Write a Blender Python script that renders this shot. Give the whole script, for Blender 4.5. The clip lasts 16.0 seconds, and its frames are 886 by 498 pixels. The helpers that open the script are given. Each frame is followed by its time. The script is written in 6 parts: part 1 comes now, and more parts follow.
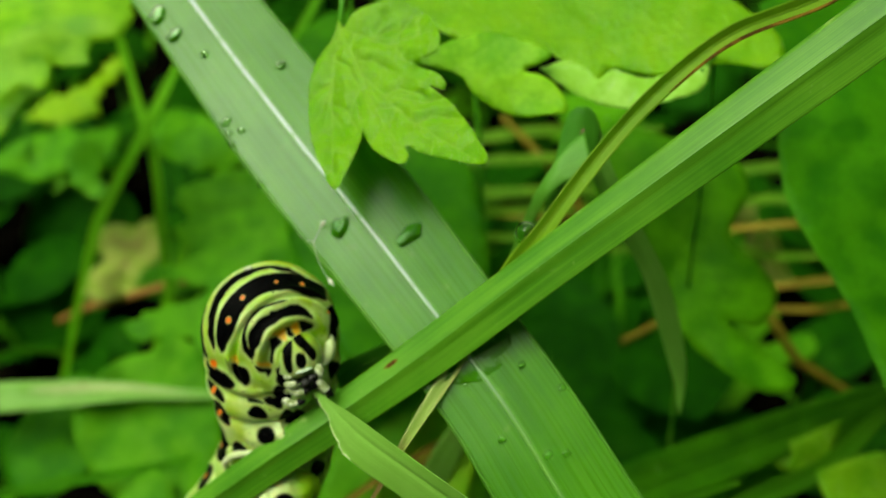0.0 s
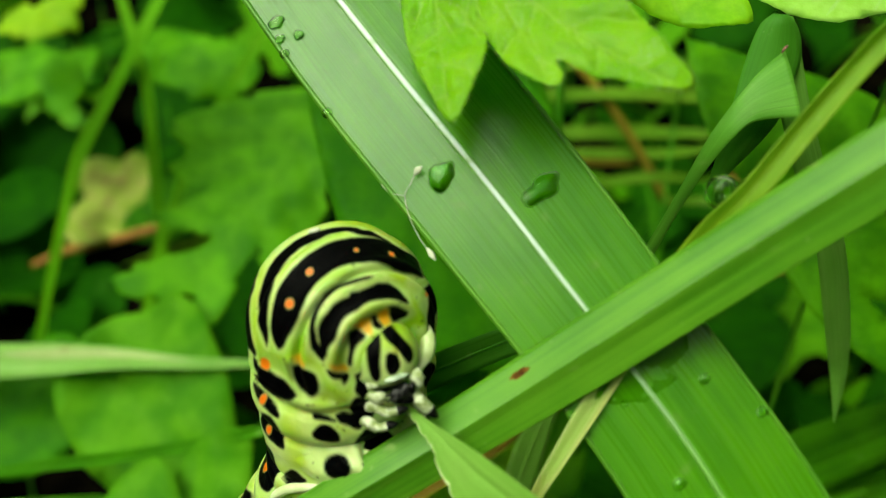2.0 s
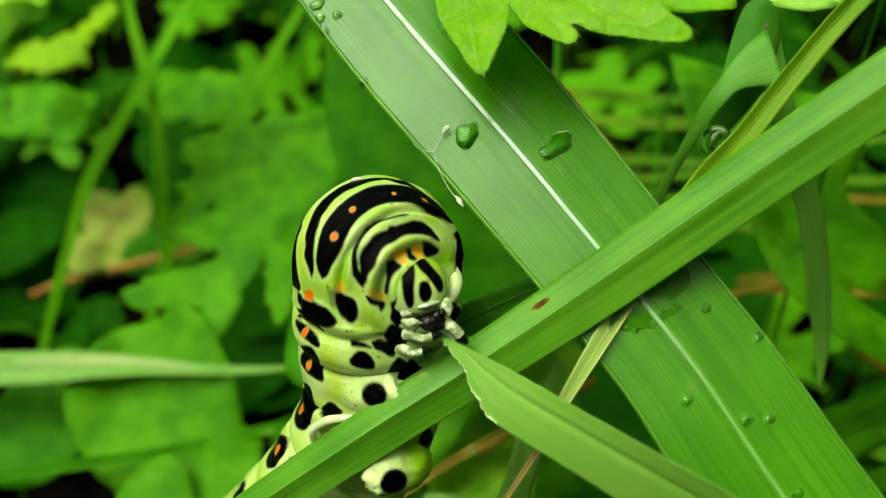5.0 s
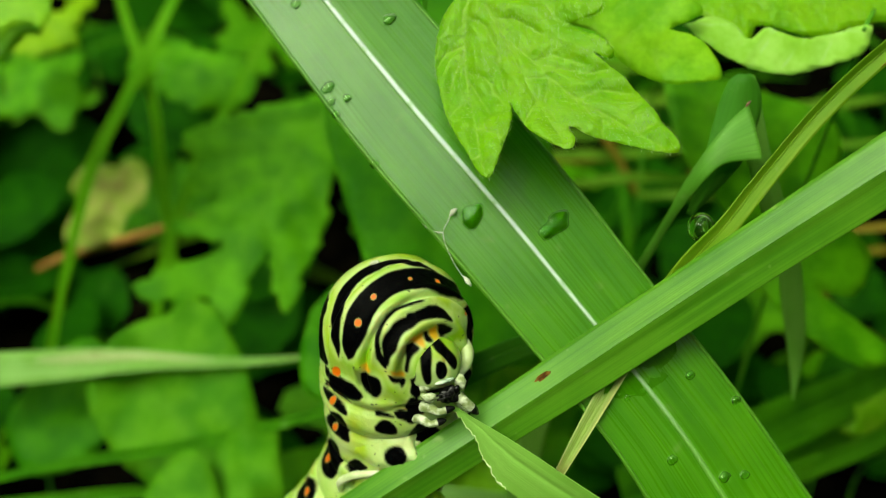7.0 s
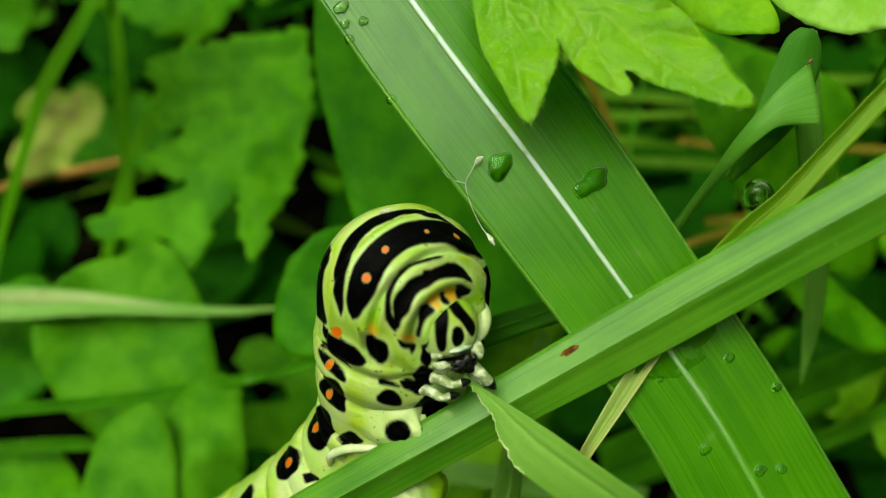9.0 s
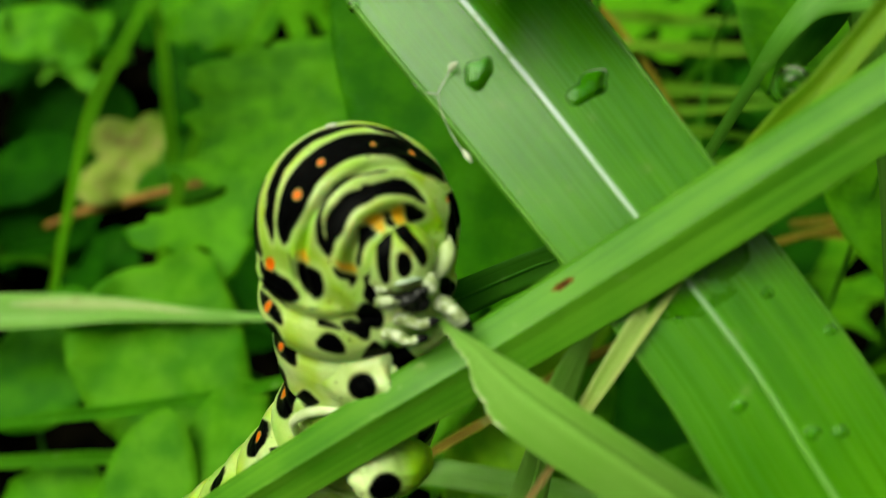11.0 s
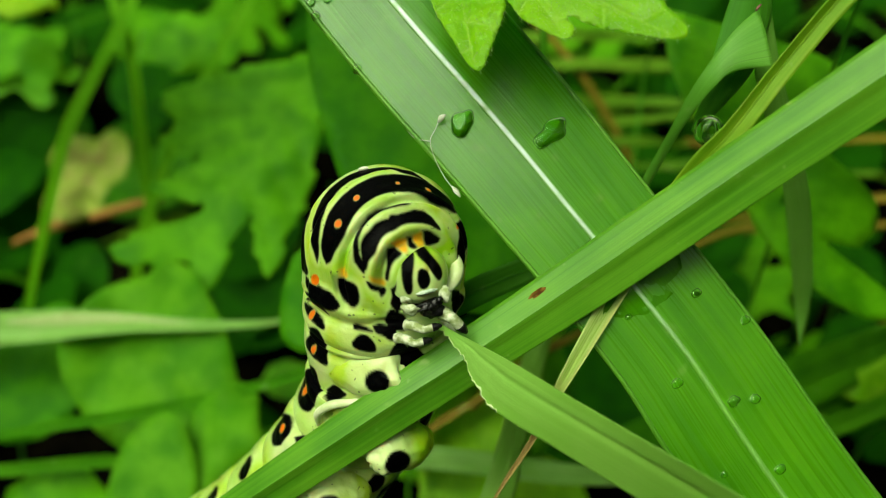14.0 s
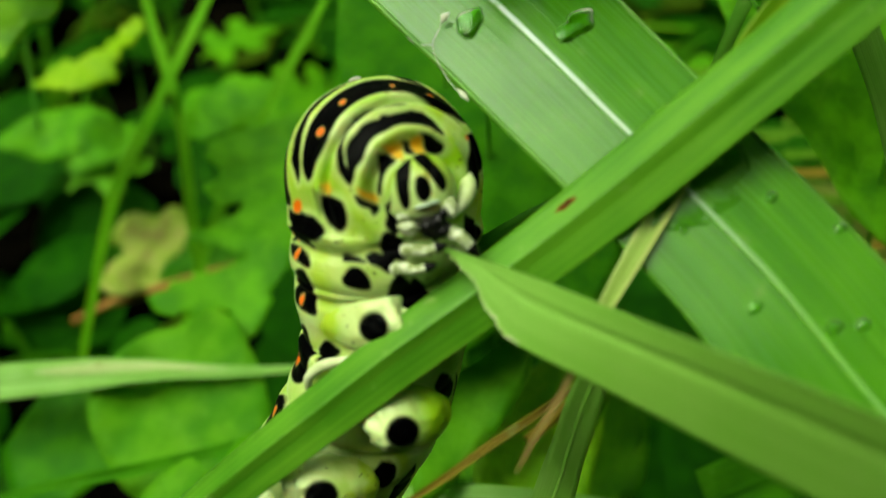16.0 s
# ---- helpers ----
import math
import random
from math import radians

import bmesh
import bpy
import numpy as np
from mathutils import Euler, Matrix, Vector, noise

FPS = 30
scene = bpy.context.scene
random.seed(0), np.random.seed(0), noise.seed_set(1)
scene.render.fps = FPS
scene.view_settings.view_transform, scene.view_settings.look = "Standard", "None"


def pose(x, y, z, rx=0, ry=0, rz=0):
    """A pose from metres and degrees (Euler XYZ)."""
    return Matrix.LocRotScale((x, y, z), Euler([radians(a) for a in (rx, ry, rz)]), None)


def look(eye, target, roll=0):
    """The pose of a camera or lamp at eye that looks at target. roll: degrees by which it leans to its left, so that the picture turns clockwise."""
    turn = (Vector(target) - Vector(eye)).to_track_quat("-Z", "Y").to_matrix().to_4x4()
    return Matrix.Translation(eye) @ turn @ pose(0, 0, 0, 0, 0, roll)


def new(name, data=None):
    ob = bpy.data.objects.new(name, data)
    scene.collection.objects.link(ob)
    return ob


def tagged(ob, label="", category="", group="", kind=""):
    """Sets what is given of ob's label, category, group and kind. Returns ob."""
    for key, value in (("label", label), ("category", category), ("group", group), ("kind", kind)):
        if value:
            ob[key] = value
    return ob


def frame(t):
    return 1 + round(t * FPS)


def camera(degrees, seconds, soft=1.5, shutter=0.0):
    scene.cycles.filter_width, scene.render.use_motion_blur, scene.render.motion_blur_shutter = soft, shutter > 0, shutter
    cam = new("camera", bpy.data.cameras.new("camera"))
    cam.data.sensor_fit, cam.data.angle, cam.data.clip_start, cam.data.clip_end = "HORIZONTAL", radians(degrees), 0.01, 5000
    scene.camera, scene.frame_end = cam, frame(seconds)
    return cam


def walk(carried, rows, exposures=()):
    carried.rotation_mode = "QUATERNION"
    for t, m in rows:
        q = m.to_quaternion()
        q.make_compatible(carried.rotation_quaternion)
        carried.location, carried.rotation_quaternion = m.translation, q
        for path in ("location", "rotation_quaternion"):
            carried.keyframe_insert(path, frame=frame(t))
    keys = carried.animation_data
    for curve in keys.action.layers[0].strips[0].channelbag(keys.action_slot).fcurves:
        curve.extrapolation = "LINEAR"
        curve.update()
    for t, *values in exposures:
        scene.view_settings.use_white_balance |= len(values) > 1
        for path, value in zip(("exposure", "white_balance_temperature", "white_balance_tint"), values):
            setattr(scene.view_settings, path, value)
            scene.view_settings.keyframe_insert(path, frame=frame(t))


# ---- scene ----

# ---------------------------------------------------------------- camera
# All places are given in centimetres: x right, y ahead, z up as the first camera stands.
# The first camera stands EYE metres over the soil and looks down by TILT degrees.
EYE, TILT = 0.14, 40.0
BASE = Matrix.Translation((0, 0, EYE)) @ Matrix.Rotation(radians(-TILT), 4, "X")
cam = camera(56.45, 16.0, soft=1.1)
cam.data.dof.use_dof = True
cam.data.dof.focus_distance = 0.0462
cam.data.dof.aperture_fstop = 33.0
ROWS = [
    (0.0, 0.0, 0.0, 0.0, 90.0, 0.0, 0.0),
    (0.5, -0.449, 0.325, 0.051, 89.399, -1.133, -3.391),
    (1.0, -0.795, 1.002, 0.005, 88.988, -1.467, -2.762),
    (1.5, -0.795, 1.356, -0.119, 88.294, -1.833, -1.504),
    (2.0, -0.839, 1.7, 0.091, 85.832, -1.389, -1.572),
    (2.5, -0.943, 1.896, 0.01, 86.411, -2.048, -2.609),
    (3.0, -1.062, 2.053, -0.273, 87.525, -4.006, -3.184),
    (3.5, -1.187, 1.878, -0.585, 89.489, -2.993, -3.987),
    (4.0, -1.091, 1.317, -0.772, 91.732, -1.359, -2.742),
    (6.5, -1.213, 1.126, 0.048, 85.481, -1.539, -3.787),
    (7.0, -1.277, 0.848, 0.458, 84.256, -0.004, -4.123),
    (7.5, -1.339, 0.899, 0.369, 84.767, -2.229, -4.433),
    (8.0, -1.294, 1.033, 0.321, 84.808, -3.506, -3.809),
    (8.5, -1.375, 1.258, 0.198, 83.481, -4.397, -4.722),
    (9.0, -1.621, 1.467, 0.358, 81.385, -3.913, -7.276),
    (11.5, -0.838, 2.059, -0.41, 85.394, -1.728, 0.215),
    (12.0, -1.079, 1.697, -0.373, 85.172, -1.275, -2.963),
    (12.5, -1.21, 1.634, -0.187, 83.41, 0.413, -4.687),
    (13.0, -1.038, 1.574, -0.229, 85.035, -0.178, -2.439),
    (13.5, -1.09, 1.319, -0.144, 84.427, -0.42, -3.038),
    (14.0, -1.231, 1.167, -0.128, 84.739, -0.369, -4.743),
    (14.5, -1.289, 1.025, 0.083, 84.65, -0.251, -4.793),
    (15.0, -1.342, 1.277, -0.214, 87.681, -0.928, -4.901),
    (15.5, -0.893, 1.548, -0.947, 90.566, 0.184, -0.289),
    (16.0, -0.825, 1.961, -1.145, 93.111, 1.811, 1.147),
]
# the clip's camera meters anew as the pale blades fill its picture
STOPS = [(0, 0.18), (1.5, 0.18), (2, 0.41), (2.5, 0.21), (3, 0.21), (3.5, 0.32), (4, 0.54), (6.5, 0.25), (8, 0.27), (9, 0.12), (11.5, 0.29), (12, 0.36), (12.5, 0.44), (13.5, 0.44), (14, 0.29), (15, 0.28), (15.5, 0.42), (16, 0.38)]
walk(cam, [(t, BASE @ pose(x / 100, y / 100, z / 100, rx, ry, rz)) for t, x, y, z, rx, ry, rz in ROWS], STOPS)

# ---------------------------------------------------------------- light
world = bpy.data.worlds.new("sky")
scene.world = world
world.use_nodes = True
wn = world.node_tree
sky = wn.nodes.new("ShaderNodeTexSky")
sky.sky_type, sky.sun_disc = "NISHITA", False
sky.sun_elevation, sky.sun_rotation = radians(62), radians(245)
sky.dust_density, sky.air_density, sky.ozone_density = 6.0, 1.0, 0.3
grey = wn.nodes.new("ShaderNodeHueSaturation")
grey.inputs["Saturation"].default_value = 0.03
wn.links.new(sky.outputs[0], grey.inputs["Color"])
# an overcast sky over a clearing is several times as bright overhead as at the horizon
place = wn.nodes.new("ShaderNodeTexCoord")
split = wn.nodes.new("ShaderNodeSeparateXYZ")
rise = wn.nodes.new("ShaderNodeMapRange")
rise.inputs[1].default_value, rise.inputs[2].default_value, rise.inputs[3].default_value, rise.inputs[4].default_value = 0.25, 1.0, 0.18, 1.25
rise.interpolation_type = "SMOOTHSTEP"
level = wn.nodes.new("ShaderNodeMix")
level.data_type, level.blend_type = "RGBA", "MULTIPLY"
level.inputs[0].default_value = 1.0
wn.links.new(place.outputs["Generated"], split.inputs[0])
wn.links.new(split.outputs[2], rise.inputs[0])
wn.links.new(grey.outputs[0], level.inputs[6])
wn.links.new(rise.outputs[0], level.inputs[7])
# a faint green tint multiplied over the sky's colour, which lowers its blue
green_tint = wn.nodes.new("ShaderNodeMix")
green_tint.data_type, green_tint.blend_type = "RGBA", "MULTIPLY"
green_tint.inputs[0].default_value = 1.0
green_tint.inputs[7].default_value = (0.93, 1.0, 0.75, 1.0)
wn.links.new(level.outputs[2], green_tint.inputs[6])
wn.links.new(green_tint.outputs[2], wn.nodes["Background"].inputs[0])
wn.nodes["Background"].inputs[1].default_value = 0.15
sun = new("sun", bpy.data.lights.new("sun", "SUN"))
sun.data.energy, sun.data.angle, sun.data.color = 1.4, radians(50), (0.94, 1.0, 0.72)
sun.matrix_world = look((-0.42, -0.20, 0.88), (0, 0, 0))


# ---------------------------------------------------------------- helpers
def V(x, y, z):
    """Centimetres by the first camera to metres in the world."""
    return BASE @ Vector((x / 100, y / 100, z / 100))


def spline(pts, n):
    """n points evenly along a Catmull-Rom curve."""
    p = np.array(pts, float)
    p = np.vstack([2 * p[0] - p[1], p, 2 * p[-1] - p[-2]])
    out = []
    for i in range(1, len(p) - 2):
        a, b, c, d = p[i - 1 : i + 3]
        for k in range(24):
            t = k / 24
            out.append(0.5 * (2 * b + (c - a) * t + (2 * a - 5 * b + 4 * c - d) * t * t + (3 * b - a - 3 * c + d) * t**3))
    out.append(p[-2])
    out = np.array(out)
    s = np.r_[0, np.cumsum(np.linalg.norm(np.diff(out, axis=0), axis=1))]
    want = np.linspace(0, s[-1], n)
    return np.stack([np.interp(want, s, out[:, k]) for k in range(out.shape[1])], 1)


def mesh_object(name, verts, faces, material, parent=None, label="", uv=None, smooth=True):
    """Links one mesh, its points in centimetres by the first camera."""
    me = bpy.data.meshes.new(name)
    me.from_pydata([V(*v) for v in verts], [], [tuple(f) for f in faces])
    if uv is not None:
        layer = me.uv_layers.new(name="UVMap")
        idx = np.zeros(len(me.loops), int)
        me.loops.foreach_get("vertex_index", idx)
        layer.data.foreach_set("uv", np.asarray(uv, float)[idx].ravel())
    me.polygons.foreach_set("use_smooth", [smooth] * len(me.polygons))
    me.materials.append(material)
    me.update()
    ob = new(name, me)
    if parent is not None:
        ob.parent = parent
    if label:
        tagged(ob, label)
    return ob


def grid_faces(nu, nv, off=0, closed=False):
    """Faces of a grid of nv rows with nu points each."""
    out = []
    for j in range(nv - 1):
        for i in range(nu - 1 + closed):
            a, b = off + j * nu + i, off + j * nu + (i + 1) % nu
            out.append((a, b, b + nu, a + nu))
    return out


def ribbon_data(A, B, keel=0.0, sag=0.0, profile=None, n=60, m=13, thick=0.012, jag=None, wave=0.0, seed=0):
    """A grass blade between two edge lines: a closed thin sheet. keel: how far its middle stands out to the viewer, as a sharp fold; sag: the same, as a round one."""
    rng = np.random.RandomState(seed)
    a, b = spline(A, n), spline(B, n)
    if jag:
        upto, size = jag
        k = np.arange(n) < upto * n
        side = (a - b) / (np.linalg.norm(a - b, axis=1)[:, None] + 1e-6)
        bite = np.interp(np.arange(n), np.arange(0, n + 9, 9), rng.uniform(0, 1, len(np.arange(0, n + 9, 9))) ** 2) + 0.35 * rng.uniform(-1, 1, n)
        b = b + side * (k * bite * size)[:, None]
    c = (a + b) / 2
    t = np.gradient(c, axis=0)
    t /= np.linalg.norm(t, axis=1)[:, None]
    nor = np.cross(t, b - a)
    ln = np.linalg.norm(nor, axis=1)[:, None]
    nor = nor / (ln + 1e-9)
    nor *= -np.sign(nor[n // 2, 1])
    w = np.linalg.norm(b - a, axis=1)
    s = np.r_[0, np.cumsum(np.linalg.norm(np.diff(c, axis=0), axis=1))]
    u = np.linspace(0, 1, m)
    top = a[:, None] * (1 - u)[None, :, None] + b[:, None] * u[None, :, None]
    rise = np.interp(u, *zip(*profile)) if profile else keel * (1 - np.abs(2 * u - 1)) + sag * (1 - (2 * u - 1) ** 2)
    ph = rng.uniform(0, 6, 3)
    ripple = wave * np.sin(s[:, None] * 2.3 + ph[0] + 3 * u[None]) * np.sin(s[:, None] * 0.9 + ph[1])
    top = top + nor[:, None] * (rise[None] * np.minimum(1, w / (w.max() * 0.6))[:, None] + ripple)[:, :, None]
    low = top - nor[:, None] * thick * np.minimum(1, 0.15 + 6 * np.minimum(u, 1 - u))[None, :, None]
    verts = np.vstack([top.reshape(-1, 3), low.reshape(-1, 3)])
    uv = np.stack([np.tile(u, n), np.repeat(s, m)], 1)
    uv = np.vstack([uv, uv])
    faces = grid_faces(m, n)
    k = n * m
    faces += [tuple(k + i for i in f[::-1]) for f in faces]
    for j in range(n - 1):
        faces.append((j * m, (j + 1) * m, k + (j + 1) * m, k + j * m))
        faces.append((k + j * m + m - 1, k + (j + 1) * m + m - 1, (j + 1) * m + m - 1, j * m + m - 1))
    for i in range(m - 1):
        faces.append((i + 1, i, k + i, k + i + 1))
        e = (n - 1) * m
        faces.append((e + i, e + i + 1, k + e + i + 1, k + e + i))
    return verts, faces, uv, top, nor


def ribbon(name, A, B, material, parent=None, label="", **kw):
    verts, faces, uv, top, nor = ribbon_data(A, B, **kw)
    ob = mesh_object(name, verts, faces, material, parent, label, uv)
    return ob, top, nor


def tube(name, pts, radii, material, parent=None, label="", n=24, m=10, flat=1.0):
    """A round stalk along a line, closed at both ends."""
    c = spline(pts, n)
    r = np.interp(np.linspace(0, 1, n), np.linspace(0, 1, len(radii)), radii)
    t = np.gradient(c, axis=0)
    t /= np.linalg.norm(t, axis=1)[:, None]
    ref = np.array([0.31, -0.9, 0.2])
    x = np.cross(t, ref)
    x /= np.linalg.norm(x, axis=1)[:, None]
    y = np.cross(x, t)
    ang = np.linspace(0, 2 * np.pi, m, endpoint=False)
    v = c[:, None] + r[:, None, None] * (np.cos(ang)[None, :, None] * x[:, None] + flat * np.sin(ang)[None, :, None] * y[:, None])
    s = np.r_[0, np.cumsum(np.linalg.norm(np.diff(c, axis=0), axis=1))]
    uv = np.stack([np.tile(np.arange(m) / m, n), np.repeat(s, m)], 1)
    faces = grid_faces(m, n, closed=True) + [tuple(range(m))[::-1], tuple(range((n - 1) * m, n * m))]
    return mesh_object(name, v.reshape(-1, 3), faces, material, parent, label, uv)


def inside(poly, x, y):
    """Which of the points lie in the polygon."""
    px, py = poly[:, 0], poly[:, 1]
    hit = np.zeros(len(x), bool)
    j = len(px) - 1
    for i in range(len(px)):
        cross = (py[i] > y) != (py[j] > y)
        xi = (px[j] - px[i]) * (y - py[i]) / (py[j] - py[i] + 1e-12) + px[i]
        hit ^= cross & (x < xi)
        j = i
    return hit


def vein_distance(p, veins):
    d = np.full(len(p), 9.0)
    for line in veins:
        q = np.array(line, float)
        for a, b in zip(q[:-1], q[1:]):
            ab = b - a
            k = np.clip(((p - a) @ ab) / (ab @ ab), 0, 1)
            d = np.minimum(d, np.linalg.norm(p - a - k[:, None] * ab, axis=1))
    return d


def sheet_data(outline, veins, step, teeth=0.0, seed=0, saw=None):
    """A flat leaf in its own plane: points, triangles, distance to the veins and to the margin."""
    from mathutils.geometry import delaunay_2d_cdt
    rng = np.random.RandomState(seed)
    loop = list(outline) + [outline[0]]
    per = np.linalg.norm(np.diff(np.array(loop, float), axis=0), axis=1).sum()
    o = spline(loop, max(24, int(per / (step * 0.8))))[:-1]
    if teeth:
        t = np.gradient(o, axis=0)
        nn = np.stack([t[:, 1], -t[:, 0]], 1) / (np.linalg.norm(t, axis=1)[:, None] + 1e-9)
        o = o + nn * (teeth * (rng.rand(len(o)) - 0.5))[:, None]
    if saw:
        # forward-pointing teeth round the margin: depth and length
        t = np.gradient(o, axis=0)
        ln = np.linalg.norm(t, axis=1)
        nn = np.stack([t[:, 1], -t[:, 0]], 1) / (ln[:, None] + 1e-9)
        if not inside(o, *(o[:1] - nn[:1] * 1e-3).T)[0]:
            nn = -nn
        run = np.cumsum(ln) / saw[1]
        run = run + 0.35 * np.sin(run * 1.7 + seed)
        o = o + nn * (saw[0] * ((run % 1.0) ** 0.8 - 0.5))[:, None]
    lo, hi = o.min(0), o.max(0)
    gx, gy = np.meshgrid(np.arange(lo[0], hi[0], step), np.arange(lo[1], hi[1], step * 0.87))
    gx = gx + (np.arange(gx.shape[0]) % 2 * step / 2)[:, None]
    g = np.stack([gx.ravel(), gy.ravel()], 1) + rng.uniform(-0.12, 0.12, (gx.size, 2)) * step
    g = g[inside(o, g[:, 0], g[:, 1])]
    d = np.min(np.linalg.norm(g[:, None] - o[None], axis=2), axis=1)
    g = g[d > step * 0.45]
    pts = [Vector(p) for p in np.vstack([o, g])]
    n = len(o)
    v, _, f, *_ = delaunay_2d_cdt(pts, [], [list(range(n))], 1, 1e-7)
    v = np.array([tuple(p) for p in v])
    rim = np.min(np.linalg.norm(v[:, None] - o[None], axis=2), axis=1)
    return v, f, vein_distance(v, veins) if veins else np.full(len(v), 0.3), rim


def leaf_sheet(name, outline, veins, depth, material, parent=None, label="", step=0.08, quilt=0.02, thick=0.012, teeth=0.0, seed=0, wave=0.03, saw=None):
    """A lobed leaf that hangs across the view: its outline in x and z, its depth y from a function."""
    v, f, dv, rim = sheet_data(outline, veins, step, teeth, seed, saw)
    size = np.ptp(v, axis=0).max()
    y = np.array([depth(a, b) for a, b in v])
    bulge = quilt * (1 - np.exp(-dv / (0.035 * size + 0.008)))
    wob = np.array([noise.noise(Vector((a / size * 3.1, b / size * 3.1, seed * 7.7))) for a, b in v])
    y = y - bulge - wob * wave
    top = np.stack([v[:, 0], y, v[:, 1]], 1)
    low = top + np.array([0, thick, 0]) * np.minimum(1, 0.1 + rim / 0.03)[:, None]
    k = len(top)
    tris = [t for t in f]
    edge = {}
    for t in tris:
        for a, b in zip(t, t[1:] + t[:1]):
            edge[(a, b)] = 1
    a, b, c = (top[i] for i in tris[0][:3])
    if np.cross(b - a, c - a)[1] > 0:
        tris = [t[::-1] for t in tris]
        edge = {(b, a): 1 for a, b in edge}
    faces = [tuple(t) for t in tris] + [tuple(k + i for i in t[::-1]) for t in tris]
    faces += [(b, a, k + a, k + b) for a, b in edge if (b, a) not in edge]
    uv = np.stack([dv, rim], 1)
    return mesh_object(name, np.vstack([top, low]), faces, material, parent, label, np.vstack([uv, uv]))


# ---------------------------------------------------------------- materials
class Mat:
    """A small builder of node materials."""

    def __init__(self, name):
        self.m = bpy.data.materials.new(name)
        self.m.use_nodes = True
        self.t = self.m.node_tree
        self.t.nodes.clear()
        self.out = self.t.nodes.new("ShaderNodeOutputMaterial")

    def put(self, kind, *ins, **props):
        node = self.t.nodes.new(kind)
        for key, value in props.items():
            if key == "op":
                node.operation = value
            elif key == "blend":
                node.blend_type = value
            elif key == "dtype":
                node.data_type = value
        for slot, value in ins:
            if isinstance(value, bpy.types.NodeSocket):
                self.t.links.new(value, node.inputs[slot])
            else:
                node.inputs[slot].default_value = value
        return node

    def math(self, op, a, b=0.0, c=0.0):
        return self.put("ShaderNodeMath", (0, a), (1, b), (2, c), op=op).outputs[0]

    def mix(self, k, a, b):
        n = self.put("ShaderNodeMix", (0, k), (6, a), (7, b), dtype="RGBA")
        return n.outputs[2]

    def ramp(self, x, lo, hi):
        n = self.put("ShaderNodeMapRange", (0, x), (1, lo), (2, hi), (3, 0.0), (4, 1.0))
        n.interpolation_type = "SMOOTHSTEP"
        return n.outputs[0]

    def noise(self, vec, scale, detail=4.0, rough=0.55):
        return self.put("ShaderNodeTexNoise", ("Vector", vec), ("Scale", scale), ("Detail", detail), ("Roughness", rough)).outputs[0]

    def uv(self):
        n = self.put("ShaderNodeUVMap")
        n.uv_map = "UVMap"
        s = self.put("ShaderNodeSeparateXYZ", (0, n.outputs[0]))
        return n.outputs[0], s.outputs[0], s.outputs[1]

    def coords(self):
        return self.put("ShaderNodeTexCoord").outputs["Object"]

    def random(self):
        return self.put("ShaderNodeObjectInfo").outputs["Random"]

    def shade(self, colour, rough=0.45, bump=None, strength=0.3, dist=0.0002, translucent=0.0, tcolour=None, spec=0.5, coat=0.0, metal=0.0):
        p = self.put("ShaderNodeBsdfPrincipled", ("Base Color", colour), ("Roughness", rough), ("Specular IOR Level", spec), ("Coat Weight", coat), ("Metallic", metal))
        if bump is not None:
            b = self.put("ShaderNodeBump", ("Height", bump), ("Strength", strength), ("Distance", dist))
            self.t.links.new(b.outputs[0], p.inputs["Normal"])
        result = p.outputs[0]
        if translucent:
            tr = self.put("ShaderNodeBsdfTranslucent", ("Color", tcolour if tcolour is not None else colour))
            result = self.put("ShaderNodeMixShader", (0, translucent), (1, result), (2, tr.outputs[0])).outputs[0]
        self.t.links.new(result, self.out.inputs[0])
        return self.m


def rgb(r, g, b):
    return (r, g, b, 1.0)


